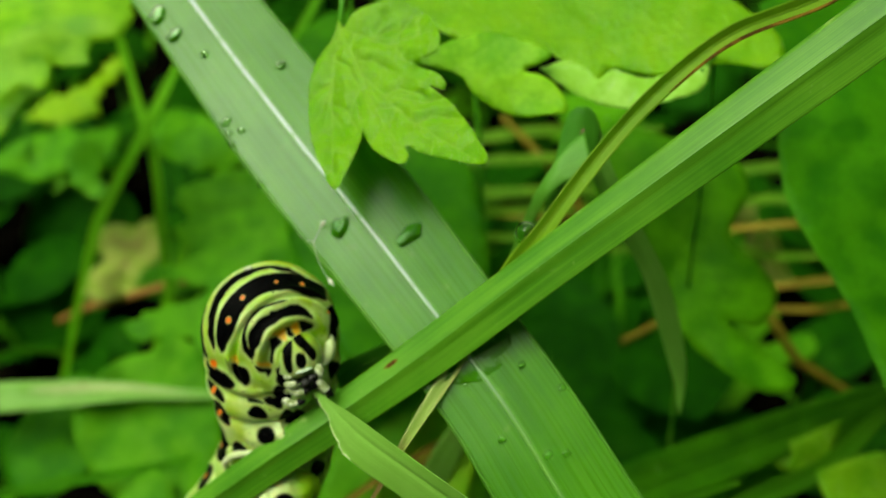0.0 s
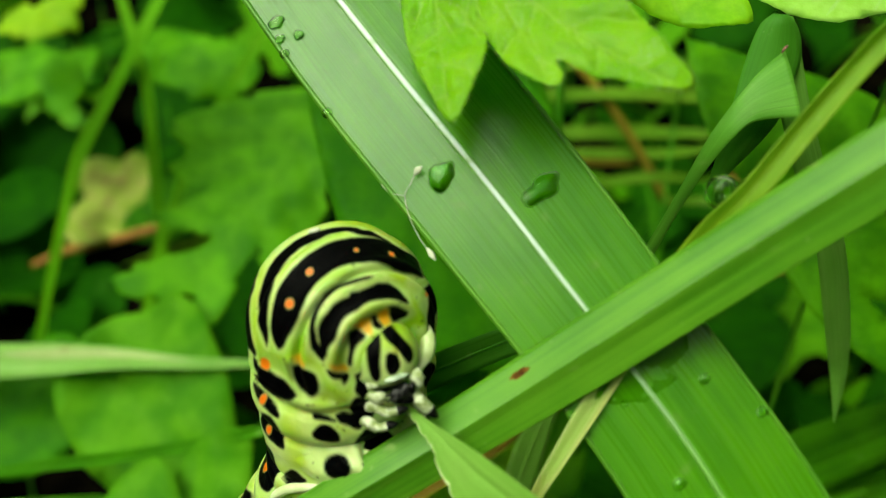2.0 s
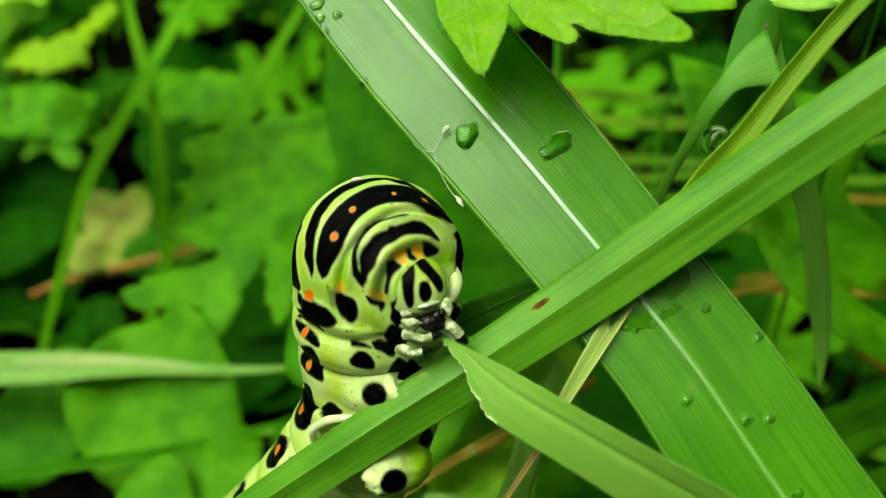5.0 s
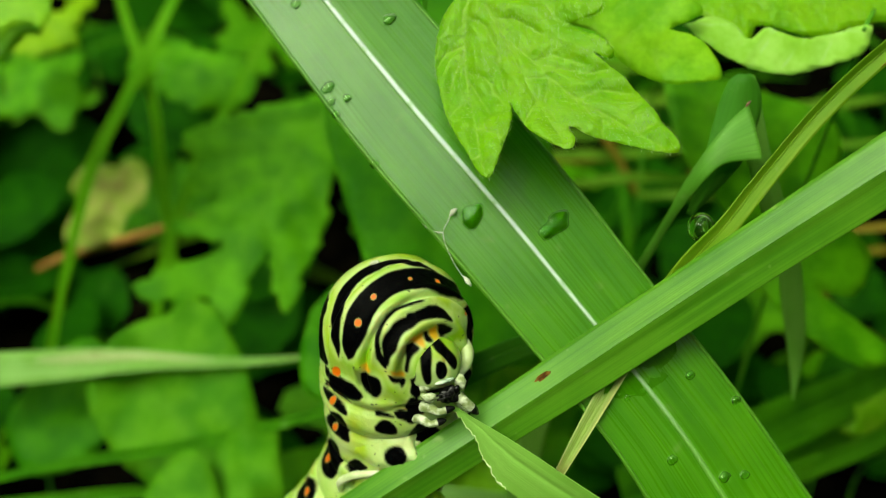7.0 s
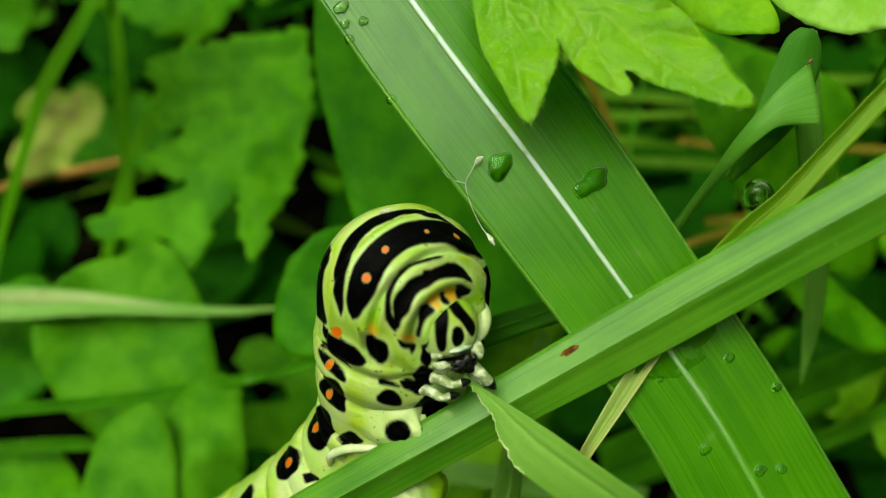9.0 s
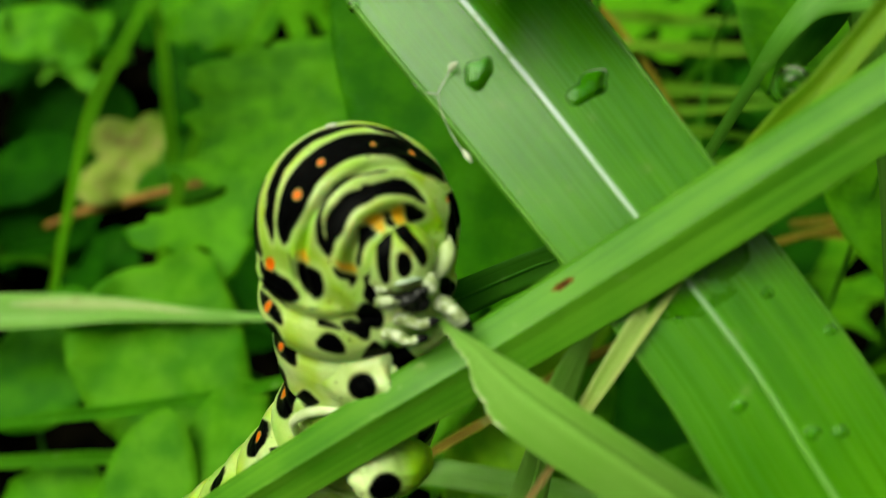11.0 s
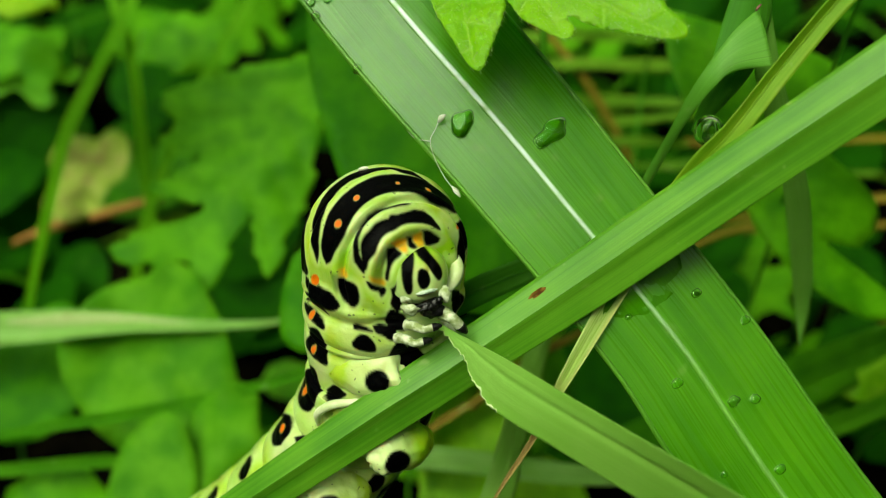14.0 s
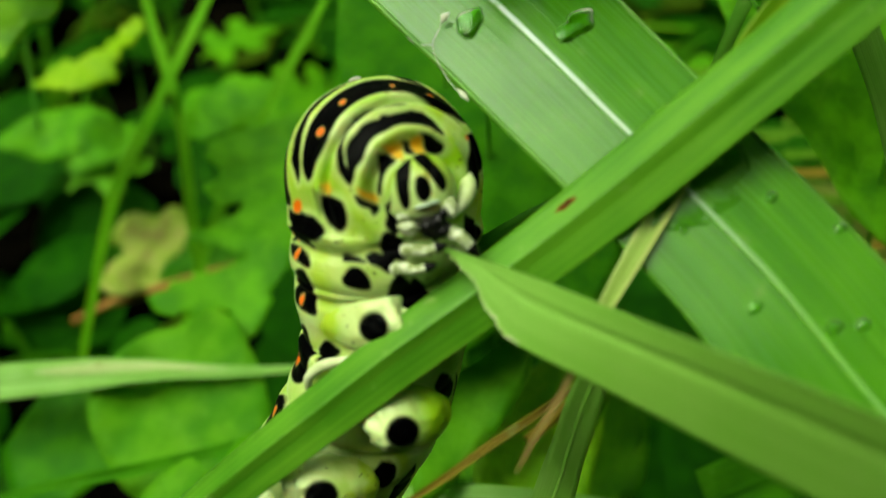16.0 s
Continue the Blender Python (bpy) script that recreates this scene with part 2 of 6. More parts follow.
def blade_material(name, pale, deep, lines=70.0, rough=0.42, translucent=0.25, blot=0.0, tip=None, spec=0.5, through_colour=(0.5, 0.92, 0.08), streaks=0.55, flecks=0.3, relief=0.35, dry=None):
    """A grass blade: fine veins along it, two scales of tone, small pale flecks."""
    k = Mat(name)
    uvv, u, v = k.uv()
    stretch = k.put("ShaderNodeCombineXYZ", (0, k.math("MULTIPLY", u, lines)), (1, k.math("MULTIPLY", v, 0.55)), (2, k.math("MULTIPLY", k.random(), 40.0)))
    fine = k.noise(stretch.outputs[0], 1.0, 3.0)
    wide = k.put("ShaderNodeCombineXYZ", (0, k.math("MULTIPLY", u, lines * 0.16)), (1, k.math("MULTIPLY", v, 0.35)))
    broad = k.noise(wide.outputs[0], 1.0, 2.0)
    patch = k.noise(k.coords(), 260.0, 4.0)
    tone = k.math("ADD", k.math("MULTIPLY", fine, 0.5), k.math("ADD", k.math("MULTIPLY", broad, 0.65), k.math("MULTIPLY", patch, 0.6)))
    col = k.mix(k.ramp(tone, 0.6, 1.15), rgb(*deep), rgb(*pale))
    thread = k.put("ShaderNodeCombineXYZ", (0, k.math("MULTIPLY", u, lines * 1.7)), (1, k.math("MULTIPLY", v, 1.5)), (2, 7.3))
    streak = k.ramp(k.noise(thread.outputs[0], 1.0, 2.0), 0.47, 0.70)
    col = k.mix(k.math("MULTIPLY", k.math("MULTIPLY", streak, k.ramp(broad, 0.3, 0.65)), streaks), col, rgb(deep[0] * 0.35, deep[1] * 0.45, deep[2] * 0.4))
    fleck = k.ramp(k.noise(k.coords(), 1500.0, 2.0), 0.70, 0.78)
    col = k.mix(k.math("MULTIPLY", fleck, 0.35), col, rgb(0.30, 0.45, 0.12))
    dust = k.ramp(k.noise(k.coords(), 520.0, 2.0), 0.66, 0.76)
    col = k.mix(k.math("MULTIPLY", dust, flecks), col, rgb(0.40, 0.56, 0.16))
    if blot:
        spot = k.ramp(k.noise(k.coords(), 330.0, 5.0), 0.66, 0.72)
        col = k.mix(k.math("MULTIPLY", spot, blot), col, rgb(0.20, 0.10, 0.03))
    if dry:
        col = k.mix(k.math("MULTIPLY", k.ramp(k.math("MULTIPLY_ADD", broad, 0.9, v), dry[0], dry[1]), k.ramp(fine, 0.3, 0.62)), col, rgb(*dry[2]))
    if tip:
        col = k.mix(k.ramp(v, tip[0], tip[1]), col, rgb(*tip[2]))
    height = k.math("ADD", fine, k.math("MULTIPLY", broad, 0.8))
    r = k.math("ADD", k.math("MULTIPLY", fine, 0.14), rough - 0.07)
    return k.shade(col, r, height, relief, 0.00012, translucent, k.mix(0.5, col, rgb(*through_colour)), spec=spec)


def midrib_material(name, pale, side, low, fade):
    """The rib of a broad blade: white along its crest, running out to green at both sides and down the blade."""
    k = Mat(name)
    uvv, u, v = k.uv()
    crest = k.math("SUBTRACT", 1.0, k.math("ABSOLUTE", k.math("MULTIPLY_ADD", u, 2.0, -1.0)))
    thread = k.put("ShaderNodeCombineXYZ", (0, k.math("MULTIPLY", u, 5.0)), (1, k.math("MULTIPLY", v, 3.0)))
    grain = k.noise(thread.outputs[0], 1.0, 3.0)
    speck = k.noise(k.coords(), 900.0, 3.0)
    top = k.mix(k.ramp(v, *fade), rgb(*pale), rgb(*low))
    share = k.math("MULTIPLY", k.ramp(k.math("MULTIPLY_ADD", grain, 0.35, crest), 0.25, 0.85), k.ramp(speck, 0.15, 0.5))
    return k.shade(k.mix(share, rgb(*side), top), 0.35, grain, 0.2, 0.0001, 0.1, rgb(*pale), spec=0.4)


def leaf_material(name, deep, pale, vein, rough=0.45, translucent=0.3, fuzz=0.0, hole=None, vw=0.02, spec=0.12, relief=0.4, line_tone=0.35, core=None):
    """A broad leaf: paler veins, mottled blade, soft relief between the veins."""
    k = Mat(name)
    uvv, d, rim = k.uv()
    mott = k.noise(k.coords(), 350.0, 5.0)
    grain = k.noise(k.coords(), 1900.0, 3.0)
    col = k.mix(k.ramp(k.math("ADD", mott, k.math("MULTIPLY", grain, 0.3)), 0.45, 0.85), rgb(*deep), rgb(*pale))
    line = k.ramp(d, vw, vw * 0.25)
    col = k.mix(k.math("MULTIPLY", line, line_tone), col, rgb(*vein))
    if fuzz:
        comb = k.put("ShaderNodeVectorMath", (0, k.coords()), (1, (5200.0, 1500.0, 1500.0)), op="MULTIPLY").outputs[0]
        hair = k.math("MULTIPLY", k.ramp(k.noise(comb, 1.0, 1.0), 0.56, 0.68), k.ramp(k.noise(k.coords(), 450.0, 2.0), 0.38, 0.62))
        col = k.mix(k.math("MULTIPLY", hair, fuzz), col, rgb(0.62, 0.74, 0.42))
    if hole:
        col = k.mix(k.ramp(mott, *hole[:2]), col, rgb(*hole[2]))
    if core:
        col = k.mix(k.ramp(k.math("MULTIPLY_ADD", mott, 0.5, rim), *core[:2]), col, rgb(*core[2]))
    net = k.put("ShaderNodeTexVoronoi", ("Vector", k.coords()), ("Scale", 900.0))
    swell = k.noise(k.coords(), 700.0, 2.0)
    height = k.math("ADD", k.math("MULTIPLY_ADD", swell, 0.9, k.math("MULTIPLY", net.outputs[0], 0.7)), k.math("ADD", grain, k.math("MULTIPLY", line, -0.15)))
    return k.shade(col, rough, height, relief, 0.00018, translucent, k.mix(0.5, col, rgb(0.5, 0.95, 0.05)), spec=spec)


def plain_material(name, a, b, scale=600.0, rough=0.6, bump=0.3, dist=0.0002, spec=0.5, coat=0.0):
    k = Mat(name)
    n = k.noise(k.coords(), scale, 6.0)
    return k.shade(k.mix(k.ramp(n, 0.35, 0.7), rgb(*a), rgb(*b)), rough, n, bump, dist, spec=spec, coat=coat)


def water_material():
    k = Mat("water")
    g = k.put("ShaderNodeBsdfGlass", ("Color", rgb(0.82, 0.93, 0.68)), ("Roughness", 0.0), ("IOR", 1.33))
    k.t.links.new(g.outputs[0], k.out.inputs[0])
    return k.m


M_WIDE = blade_material("wide_blade_green", (0.105, 0.36, 0.002), (0.045, 0.215, 0.001), 75.0, 0.28, 0.32, spec=0.45, streaks=0.38, flecks=0.25, relief=0.2)
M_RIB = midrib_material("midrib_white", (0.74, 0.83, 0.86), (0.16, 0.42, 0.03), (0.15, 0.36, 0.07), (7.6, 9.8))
M_CREAM = blade_material("dried_margin", (0.62, 0.66, 0.26), (0.44, 0.52, 0.12), 3.0, 0.5, 0.3, spec=0.3, streaks=0.4)
M_PATCH = blade_material("blighted_patch", (0.56, 0.66, 0.30), (0.40, 0.54, 0.18), 6.0, 0.6, 0.3, blot=0.6, spec=0.1, streaks=0.1)
M_SCORCH = plain_material("scorched_margin", (0.05, 0.022, 0.003), (0.22, 0.13, 0.012), 500.0, 0.7, spec=0.05)
M_SPOT = plain_material("brown_spot", (0.05, 0.018, 0.004), (0.22, 0.11, 0.015), 2500.0, 0.7, spec=0.05)
M_FOLD = blade_material("folded_blade_green", (0.15, 0.40, 0.018), (0.045, 0.205, 0.004), 36.0, 0.38, 0.2, spec=0.55, streaks=0.3, flecks=0.55, relief=0.2)
M_CUT = blade_material("eaten_blade_green", (0.32, 0.61, 0.10), (0.21, 0.49, 0.045), 50.0, 0.5, 0.42, spec=0.35, through_colour=(0.85, 1.0, 0.40), streaks=0.3)
M_CHEWED = plain_material("chewed_margin", (0.46, 0.60, 0.22), (0.66, 0.74, 0.42), 2500.0, 0.7, 0.6)
M_THIN = blade_material("yellowing_blade", (0.28, 0.46, 0.020), (0.15, 0.35, 0.006), 22.0, 0.45, 0.4, tip=(5.85, 6.2, (0.40, 0.27, 0.09)), spec=0.2, streaks=0.4, dry=(5.1, 5.9, (0.50, 0.60, 0.20)))
M_CURL = blade_material("curled_blade_green", (0.19, 0.48, 0.05), (0.09, 0.32, 0.016), 40.0, 0.42, 0.35, spec=0.4)
M_REAR = blade_material("hanging_limb_green", (0.26, 0.54, 0.08), (0.15, 0.40, 0.04), 40.0, 0.5, 0.4, spec=0.3)
M_GRASSD = blade_material("bent_blade_green", (0.09, 0.33, 0.02), (0.045, 0.21, 0.008), 40.0, 0.5, 0.3, spec=0.2)
M_GRASS = blade_material("far_blade_green", (0.085, 0.34, 0.004), (0.015, 0.11, 0.001), 30.0, 0.6, 0.3, spec=0.05)
# light green, darkened in its colour for the light lost low in the thicket
M_GRASSL = blade_material("light_blade_green", (0.11, 0.37, 0.006), (0.038, 0.20, 0.002), 30.0, 0.55, 0.4, spec=0.06)
M_PALE = blade_material("pale_blade", (0.36, 0.64, 0.16), (0.20, 0.46, 0.05), 20.0, 0.5, 0.45, blot=0.4, tip=(6.6, 8.2, (0.20, 0.26, 0.05)), spec=0.3, streaks=0.2)
M_LIE = blade_material("lying_blade_green", (0.19, 0.37, 0.02), (0.045, 0.17, 0.004), 16.0, 0.6, 0.3, spec=0.08)
M_STEMG = blade_material("stem_blade_green", (0.24, 0.62, 0.012), (0.13, 0.45, 0.004), 30.0, 0.55, 0.5, spec=0.12)
M_STRAW = blade_material("dry_straw", (0.36, 0.28, 0.025), (0.17, 0.125, 0.008), 30.0, 0.6, 0.1, spec=0.15, through_colour=(0.6, 0.4, 0.05))
M_MUG = leaf_material("bright_lobed_leaf", (0.20, 0.51, 0.001), (0.32, 0.63, 0.004), (0.42, 0.66, 0.08), 0.34, 0.5, fuzz=0.2, spec=0.32, relief=1.1, line_tone=0.55, vw=0.012)
M_MUGB = leaf_material("lobed_leaf_green", (0.048, 0.245, 0.001), (0.15, 0.49, 0.004), (0.22, 0.52, 0.02), 0.5, 0.4, spec=0.1)
M_MUGL = leaf_material("light_lobed_leaf", (0.15, 0.44, 0.002), (0.34, 0.68, 0.012), (0.3, 0.55, 0.05), 0.45, 0.35, spec=0.2)
M_UNDER = leaf_material("pale_leaf_underside", (0.34, 0.68, 0.05), (0.50, 0.82, 0.16), (0.55, 0.78, 0.35), 0.5, 0.4)
M_BROAD = leaf_material("broad_leaf_green", (0.022, 0.15, 0.001), (0.06, 0.26, 0.002), (0.12, 0.34, 0.01), 0.5, 0.3, spec=0.06)
# leaf green taken almost to black: the deep shade of the gaps is in the colour
M_SHADE_LEAF = leaf_material("shade_leaf_green", (0.003, 0.035, 0.0006), (0.012, 0.085, 0.001), (0.04, 0.16, 0.008), 0.6, 0.15, spec=0.02)
# pale leaf green, toned down to stand for the weaker light near the ground
M_MUGP = leaf_material("pale_low_leaf", (0.05, 0.23, 0.003), (0.13, 0.39, 0.010), (0.15, 0.41, 0.025), 0.5, 0.38, spec=0.06)
M_YELLOW = leaf_material("yellow_green_leaf", (0.22, 0.47, 0.003), (0.34, 0.58, 0.006), (0.4, 0.6, 0.04), 0.5, 0.35)
M_BROWN = leaf_material("withered_leaf", (0.20, 0.32, 0.02), (0.38, 0.44, 0.10), (0.30, 0.26, 0.08), 0.7, 0.2, hole=(0.56, 0.70, (0.24, 0.16, 0.05)), core=(0.45, 0.9, (0.12, 0.08, 0.03)))
M_STICK = plain_material("brown_stalk", (0.26, 0.11, 0.008), (0.42, 0.22, 0.02), 500.0, 0.7)
M_STEM = plain_material("green_stalk", (0.05, 0.25, 0.005), (0.12, 0.40, 0.012), 400.0, 0.5, spec=0.3)
# dark green of the added, unseen wall that blocks the low sky
M_SKY_BLOCK = plain_material("sky_block_green", (0.010, 0.04, 0.002), (0.03, 0.10, 0.006), 8.0, 0.9, 1.0, 0.05, spec=0.1)
# soil far darker than real earth, so its colour holds the shade under the plants
M_SOIL = plain_material("shade_dark_soil", (0.001, 0.001, 0.0008), (0.005, 0.004, 0.002), 130.0, 0.95, 1.0, 0.003, spec=0.0)
M_WATER = water_material()
M_WET = blade_material("wet_blade_green", (0.06, 0.25, 0.002), (0.03, 0.15, 0.001), 75.0, 0.12, 0.25, spec=0.15, streaks=0.3)
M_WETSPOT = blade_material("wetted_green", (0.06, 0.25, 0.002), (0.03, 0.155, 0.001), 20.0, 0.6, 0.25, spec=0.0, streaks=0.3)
M_HAIR = plain_material("leaf_hair", (0.36, 0.58, 0.12), (0.55, 0.72, 0.28), 900.0, 0.35)
M_SILK = plain_material("dry_scrap", (0.55, 0.58, 0.42), (0.75, 0.76, 0.62), 2000.0, 0.6)
# ---------------------------------------------------------------- caterpillar: the surface of its body
CAT_D, CAT_R = np.array([-1.21, 5.92, -0.558]), 0.47
CAT_P = np.array([0.49, -0.83, -0.28]) / np.linalg.norm([0.49, -0.83, -0.28])
CAT_LINE = [(-1.21, 5.92, -0.558), (-1.215, 5.99, -0.78), (-1.225, 6.10, -1.03), (-1.235, 6.26, -1.42), (-1.42, 6.42, -1.84), (-1.73, 6.62, -2.25), (-2.18, 6.92, -2.70), (-2.75, 7.2, -3.1), (-3.4, 7.55, -3.5)]
# where one ring of the body folds into the next, along its middle line
CAT_FOLDS = [0.20, 0.42, 0.76, 1.27, 1.75, 2.2, 2.65, 3.1, 3.52, 3.94]


def cat_rings():
    """Rows of the body from the crown to the tail: way along the middle line (below 0 on the crown), centre, front, right and tangent, radius."""
    line = spline(CAT_LINE, 900)
    ln = np.r_[0, np.cumsum(np.linalg.norm(np.diff(line, axis=0), axis=1))]
    tan = np.gradient(line, axis=0)
    tan /= np.linalg.norm(tan, axis=1)[:, None]
    rows = []
    for i in range(1, 91):
        rho = np.pi / 2 * i / 90
        rows.append((-np.cos(rho), line[0], tan[0], rho))
    at = np.r_[np.arange(0.008, 1.7, 0.008), np.arange(1.7, ln[-1], 0.016)]
    for h in at:
        j = min(899, int(np.searchsorted(ln, h)))
        rows.append((h, line[j], tan[j], None))
    return rows, ln[-1]


def cat_radius(h, whole):
    k = h / whole
    r = np.interp(h, [0, 0.25, 0.5, 0.8, 1.2, 4.0], [CAT_R, 0.462, 0.437, 0.42, 0.418, 0.40])
    return max(0.03, r - 0.36 * max(0.0, k - 0.8) ** 1.6 * 8)


def cat_swell(p, n, h, phi):
    """Folds and swellings of the skin, as a share of the radius."""
    out = np.zeros(len(p))
    q = p - CAT_D
    q = q / np.linalg.norm(q, axis=1)[:, None]
    s = np.degrees(np.arccos(np.clip(q @ CAT_P, -1, 1))) / 90
    upper = np.clip((p[:, 2] + 0.95) / 0.25, 0, 1) if h < 0.6 else np.zeros(len(p))
    for c, w, a in ((0.27, 0.05, -0.10), (0.36, 0.045, 0.035), (0.53, 0.035, 0.03), (0.58, 0.022, -0.06), (0.635, 0.045, 0.04), (0.80, 0.12, -0.012), (0.93, 0.05, 0.022), (0.98, 0.02, -0.02), (1.16, 0.05, 0.02), (1.21, 0.02, -0.02)):
        out += a * np.exp(-(((s - c) / w) ** 2)) * upper
    side = np.cos(phi)
    if h > 0.2:
        # segment folds: they lie lower in front than at the back
        hh = h + 0.10 * (side - 0.2) * math.exp(-(((h - 0.8) / 0.9) ** 2)) * -1 + 0.06 * np.sin(phi)
        for i, f in enumerate(CAT_FOLDS):
            d = hh - f
            depth = 0.10 if i > 1 else 0.05
            out -= depth * np.exp(-((d / 0.024) ** 2))
            out += 0.03 * np.exp(-(((d - 0.11) / 0.07) ** 2)) + 0.018 * np.exp(-(((d + 0.10) / 0.06) ** 2))
            out -= 0.018 * np.exp(-(((d - 0.21) / 0.018) ** 2)) * (0.4 + 0.6 * np.clip(side, 0, 1)) * (i > 1)
    # soft wrinkles on the flank below the striped back
    low = np.exp(-(((p[:, 2] + 0.86) / 0.2) ** 2)) * np.clip(side + 0.2, 0, 1)
    out += 0.016 * low * np.sin(34 * (p[:, 2] + 0.35 * p[:, 0]) + 2.0 * np.sin(5 * p[:, 0]))
    return out


def cat_surface(m=600, folds=True):
    """Way along the body per row, angle per column (0 in front, plus to the viewer's right), the points and their places on the unrolled skin."""
    rows, whole = cat_rings()
    phi = np.linspace(-np.pi, np.pi, m, endpoint=False)
    H = np.array([r[0] for r in rows])
    pts, skin = np.empty((len(rows), m, 3)), np.empty((len(rows), m, 2))
    for i, (h, c, t, rho) in enumerate(rows):
        front = np.array([0, -1.0, 0]) - t * (np.array([0, -1.0, 0]) @ t)
        front /= np.linalg.norm(front)
        right = np.cross(front, -t)
        right *= np.sign(right[0])
        n = np.cos(phi)[:, None] * front + np.sin(phi)[:, None] * right
        r = cat_radius(max(h, 0.0), whole)
        if rho is not None:
            n = n * np.sin(rho) - t * np.cos(rho)
        p = c + r * n
        ang, flat = np.arccos(np.clip(-n[:, 1], -1, 1)), np.hypot(n[:, 0], n[:, 2]) + 1e-9
        skin[i, :, 0] = c[0] + 0.45 * ang * n[:, 0] / flat
        skin[i, :, 1] = c[2] + 0.45 * ang * n[:, 2] / flat
        pts[i] = p + n * (r * cat_swell(p, n, h, phi))[:, None] if folds else p
    return H, phi, pts, skin


# ---------------------------------------------------------------- ground
def soil_height(x, y):
    return 0.006 * noise.noise(Vector((x * 14, y * 14, 0.3))) + 0.0025 * noise.noise(Vector((x * 70, y * 70, 1.7)))


def build_ground():
    """One sheet of soil: fine near the plants, coarse out to the horizon."""
    n = 120
    lin = np.linspace(-1, 1, n)
    axis = np.sign(lin) * (0.35 * np.abs(lin) + 400 * np.abs(lin) ** 9)
    me = bpy.data.meshes.new("ground")
    verts = [(x, y + 0.12, soil_height(x, y)) for y in axis for x in axis]
    me.from_pydata(verts, [], grid_faces(n, n))
    me.polygons.foreach_set("use_smooth", [True] * len(me.polygons))
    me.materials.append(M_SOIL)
    return tagged(new("ground", me), "soil coloured near black for the shade under the plants", "ground", kind="structure")


build_ground()


def build_backdrop():
    """A plain green wall, added out of view, which keeps the low sky off the plants."""
    n, m = 64, 10
    v = []
    for j in range(m):
        for i in range(n):
            a = 2 * math.pi * i / n
            tall = 1.6 + 2.9 * math.exp(-(((a - radians(280) + math.pi) % (2 * math.pi) - math.pi) / radians(42)) ** 2)  # taller behind the viewer, to cut the sheen low on the broad blade
            z = tall * j / (m - 1) - 0.02
            r = 2.0 + 0.22 * noise.noise(Vector((math.cos(a) * 3, math.sin(a) * 3, z * 1.6))) + (0.25 * (j / (m - 1)) ** 3)
            v.append((r * math.cos(a), r * math.sin(a) + 0.1, z + (0.25 * noise.noise(Vector((i * 0.6, 0, 3))) if j == m - 1 else 0)))
    me = bpy.data.meshes.new("backdrop")
    me.from_pydata(v, [], grid_faces(n, m, closed=True))
    me.polygons.foreach_set("use_smooth", [True] * len(me.polygons))
    me.materials.append(M_SKY_BLOCK)
    return tagged(new("backdrop", me), "unseen dark green wall added round the plants to block low sky", "backdrop", kind="structure")


build_backdrop()


# ---------------------------------------------------------------- grass blades near the caterpillar
def strip_on(name, top, nor, u0, u1, lift, height, material, parent, label="", lo=0, hi=None, crown=True, taper=1.0, ends=False, ragged=0.0):
    """A narrow raised strip along a blade, from u0 to u1 of its width."""
    rows = top[lo:hi]
    nn = nor[lo:hi]
    m = rows.shape[1]
    us = np.linspace(u0, u1, 5)
    line = []
    full = np.linspace(1.0, taper, len(rows))
    if ends:
        full = full * np.sin(np.linspace(0.04, math.pi - 0.04, len(rows))) ** 0.6
    if ragged:
        full = full * (1 - ragged * np.random.RandomState(len(rows)).uniform(0, 1, len(rows)) ** 0.7)
    hold = u1 if ragged else (u0 + u1) / 2
    for u in us:
        k = ((u - hold) * full + hold) * (m - 1)
        i = np.minimum(k.astype(int), m - 2)
        f = (k - i)[:, None]
        r = np.arange(len(rows))
        line.append(rows[r, i] * (1 - f) + rows[r, i + 1] * f)
    prof = np.array([0.0, 0.75, 1.0, 0.75, 0.0]) if crown else np.array([0.6, 1, 1, 1, 0.6])
    v = np.stack([l + nn * (lift + height * p) for l, p in zip(line, prof)], 1)
    low = np.stack([l - nn * 0.002 for l in line], 1)
    n = len(rows)
    s = np.r_[0, np.cumsum(np.linalg.norm(np.diff(rows[:, 0], axis=0), axis=1))]
    uv = np.stack([np.tile(np.linspace(0, 1, 5), n), np.repeat(s, 5)], 1)
    f = grid_faces(5, n)
    k = 5 * n
    f += [tuple(k + i for i in q[::-1]) for q in f]
    for j in range(n - 1):
        f += [(j * 5, (j + 1) * 5, k + (j + 1) * 5, k + j * 5), (k + j * 5 + 4, k + j * 5 + 9, j * 5 + 9, j * 5 + 4)]
    return mesh_object(name, np.vstack([v.reshape(-1, 3), low.reshape(-1, 3)]), f, material, parent, label, np.vstack([uv, uv]))


WIDE_L = [(-5.6, 7.75, 5.9), (-4.6, 7.35, 4.7), (-3.4, 6.9, 3.2), (-2.49, 6.56, 1.98), (-1.49, 6.10, 0.64), (-0.73, 5.79, -0.25), (0.0, 5.49, -1.12), (0.34, 5.32, -1.65), (1.25, 4.90, -3.1), (2.4, 4.8, -5.4), (3.4, 5.8, -9.0), (3.9, 6.6, -12.0)]
WIDE_R = [(-5.5, 7.74, 5.95), (-4.0, 7.28, 4.9), (-2.4, 6.82, 3.2), (-1.41, 6.45, 1.95), (-0.28, 5.98, 0.59), (0.32, 5.71, -0.21), (0.86, 5.47, -0.94), (1.24, 5.27, -1.53), (2.2, 4.80, -3.0), (3.3, 4.75, -5.2), (4.1, 5.8, -8.9), (4.2, 6.6, -12.0)]


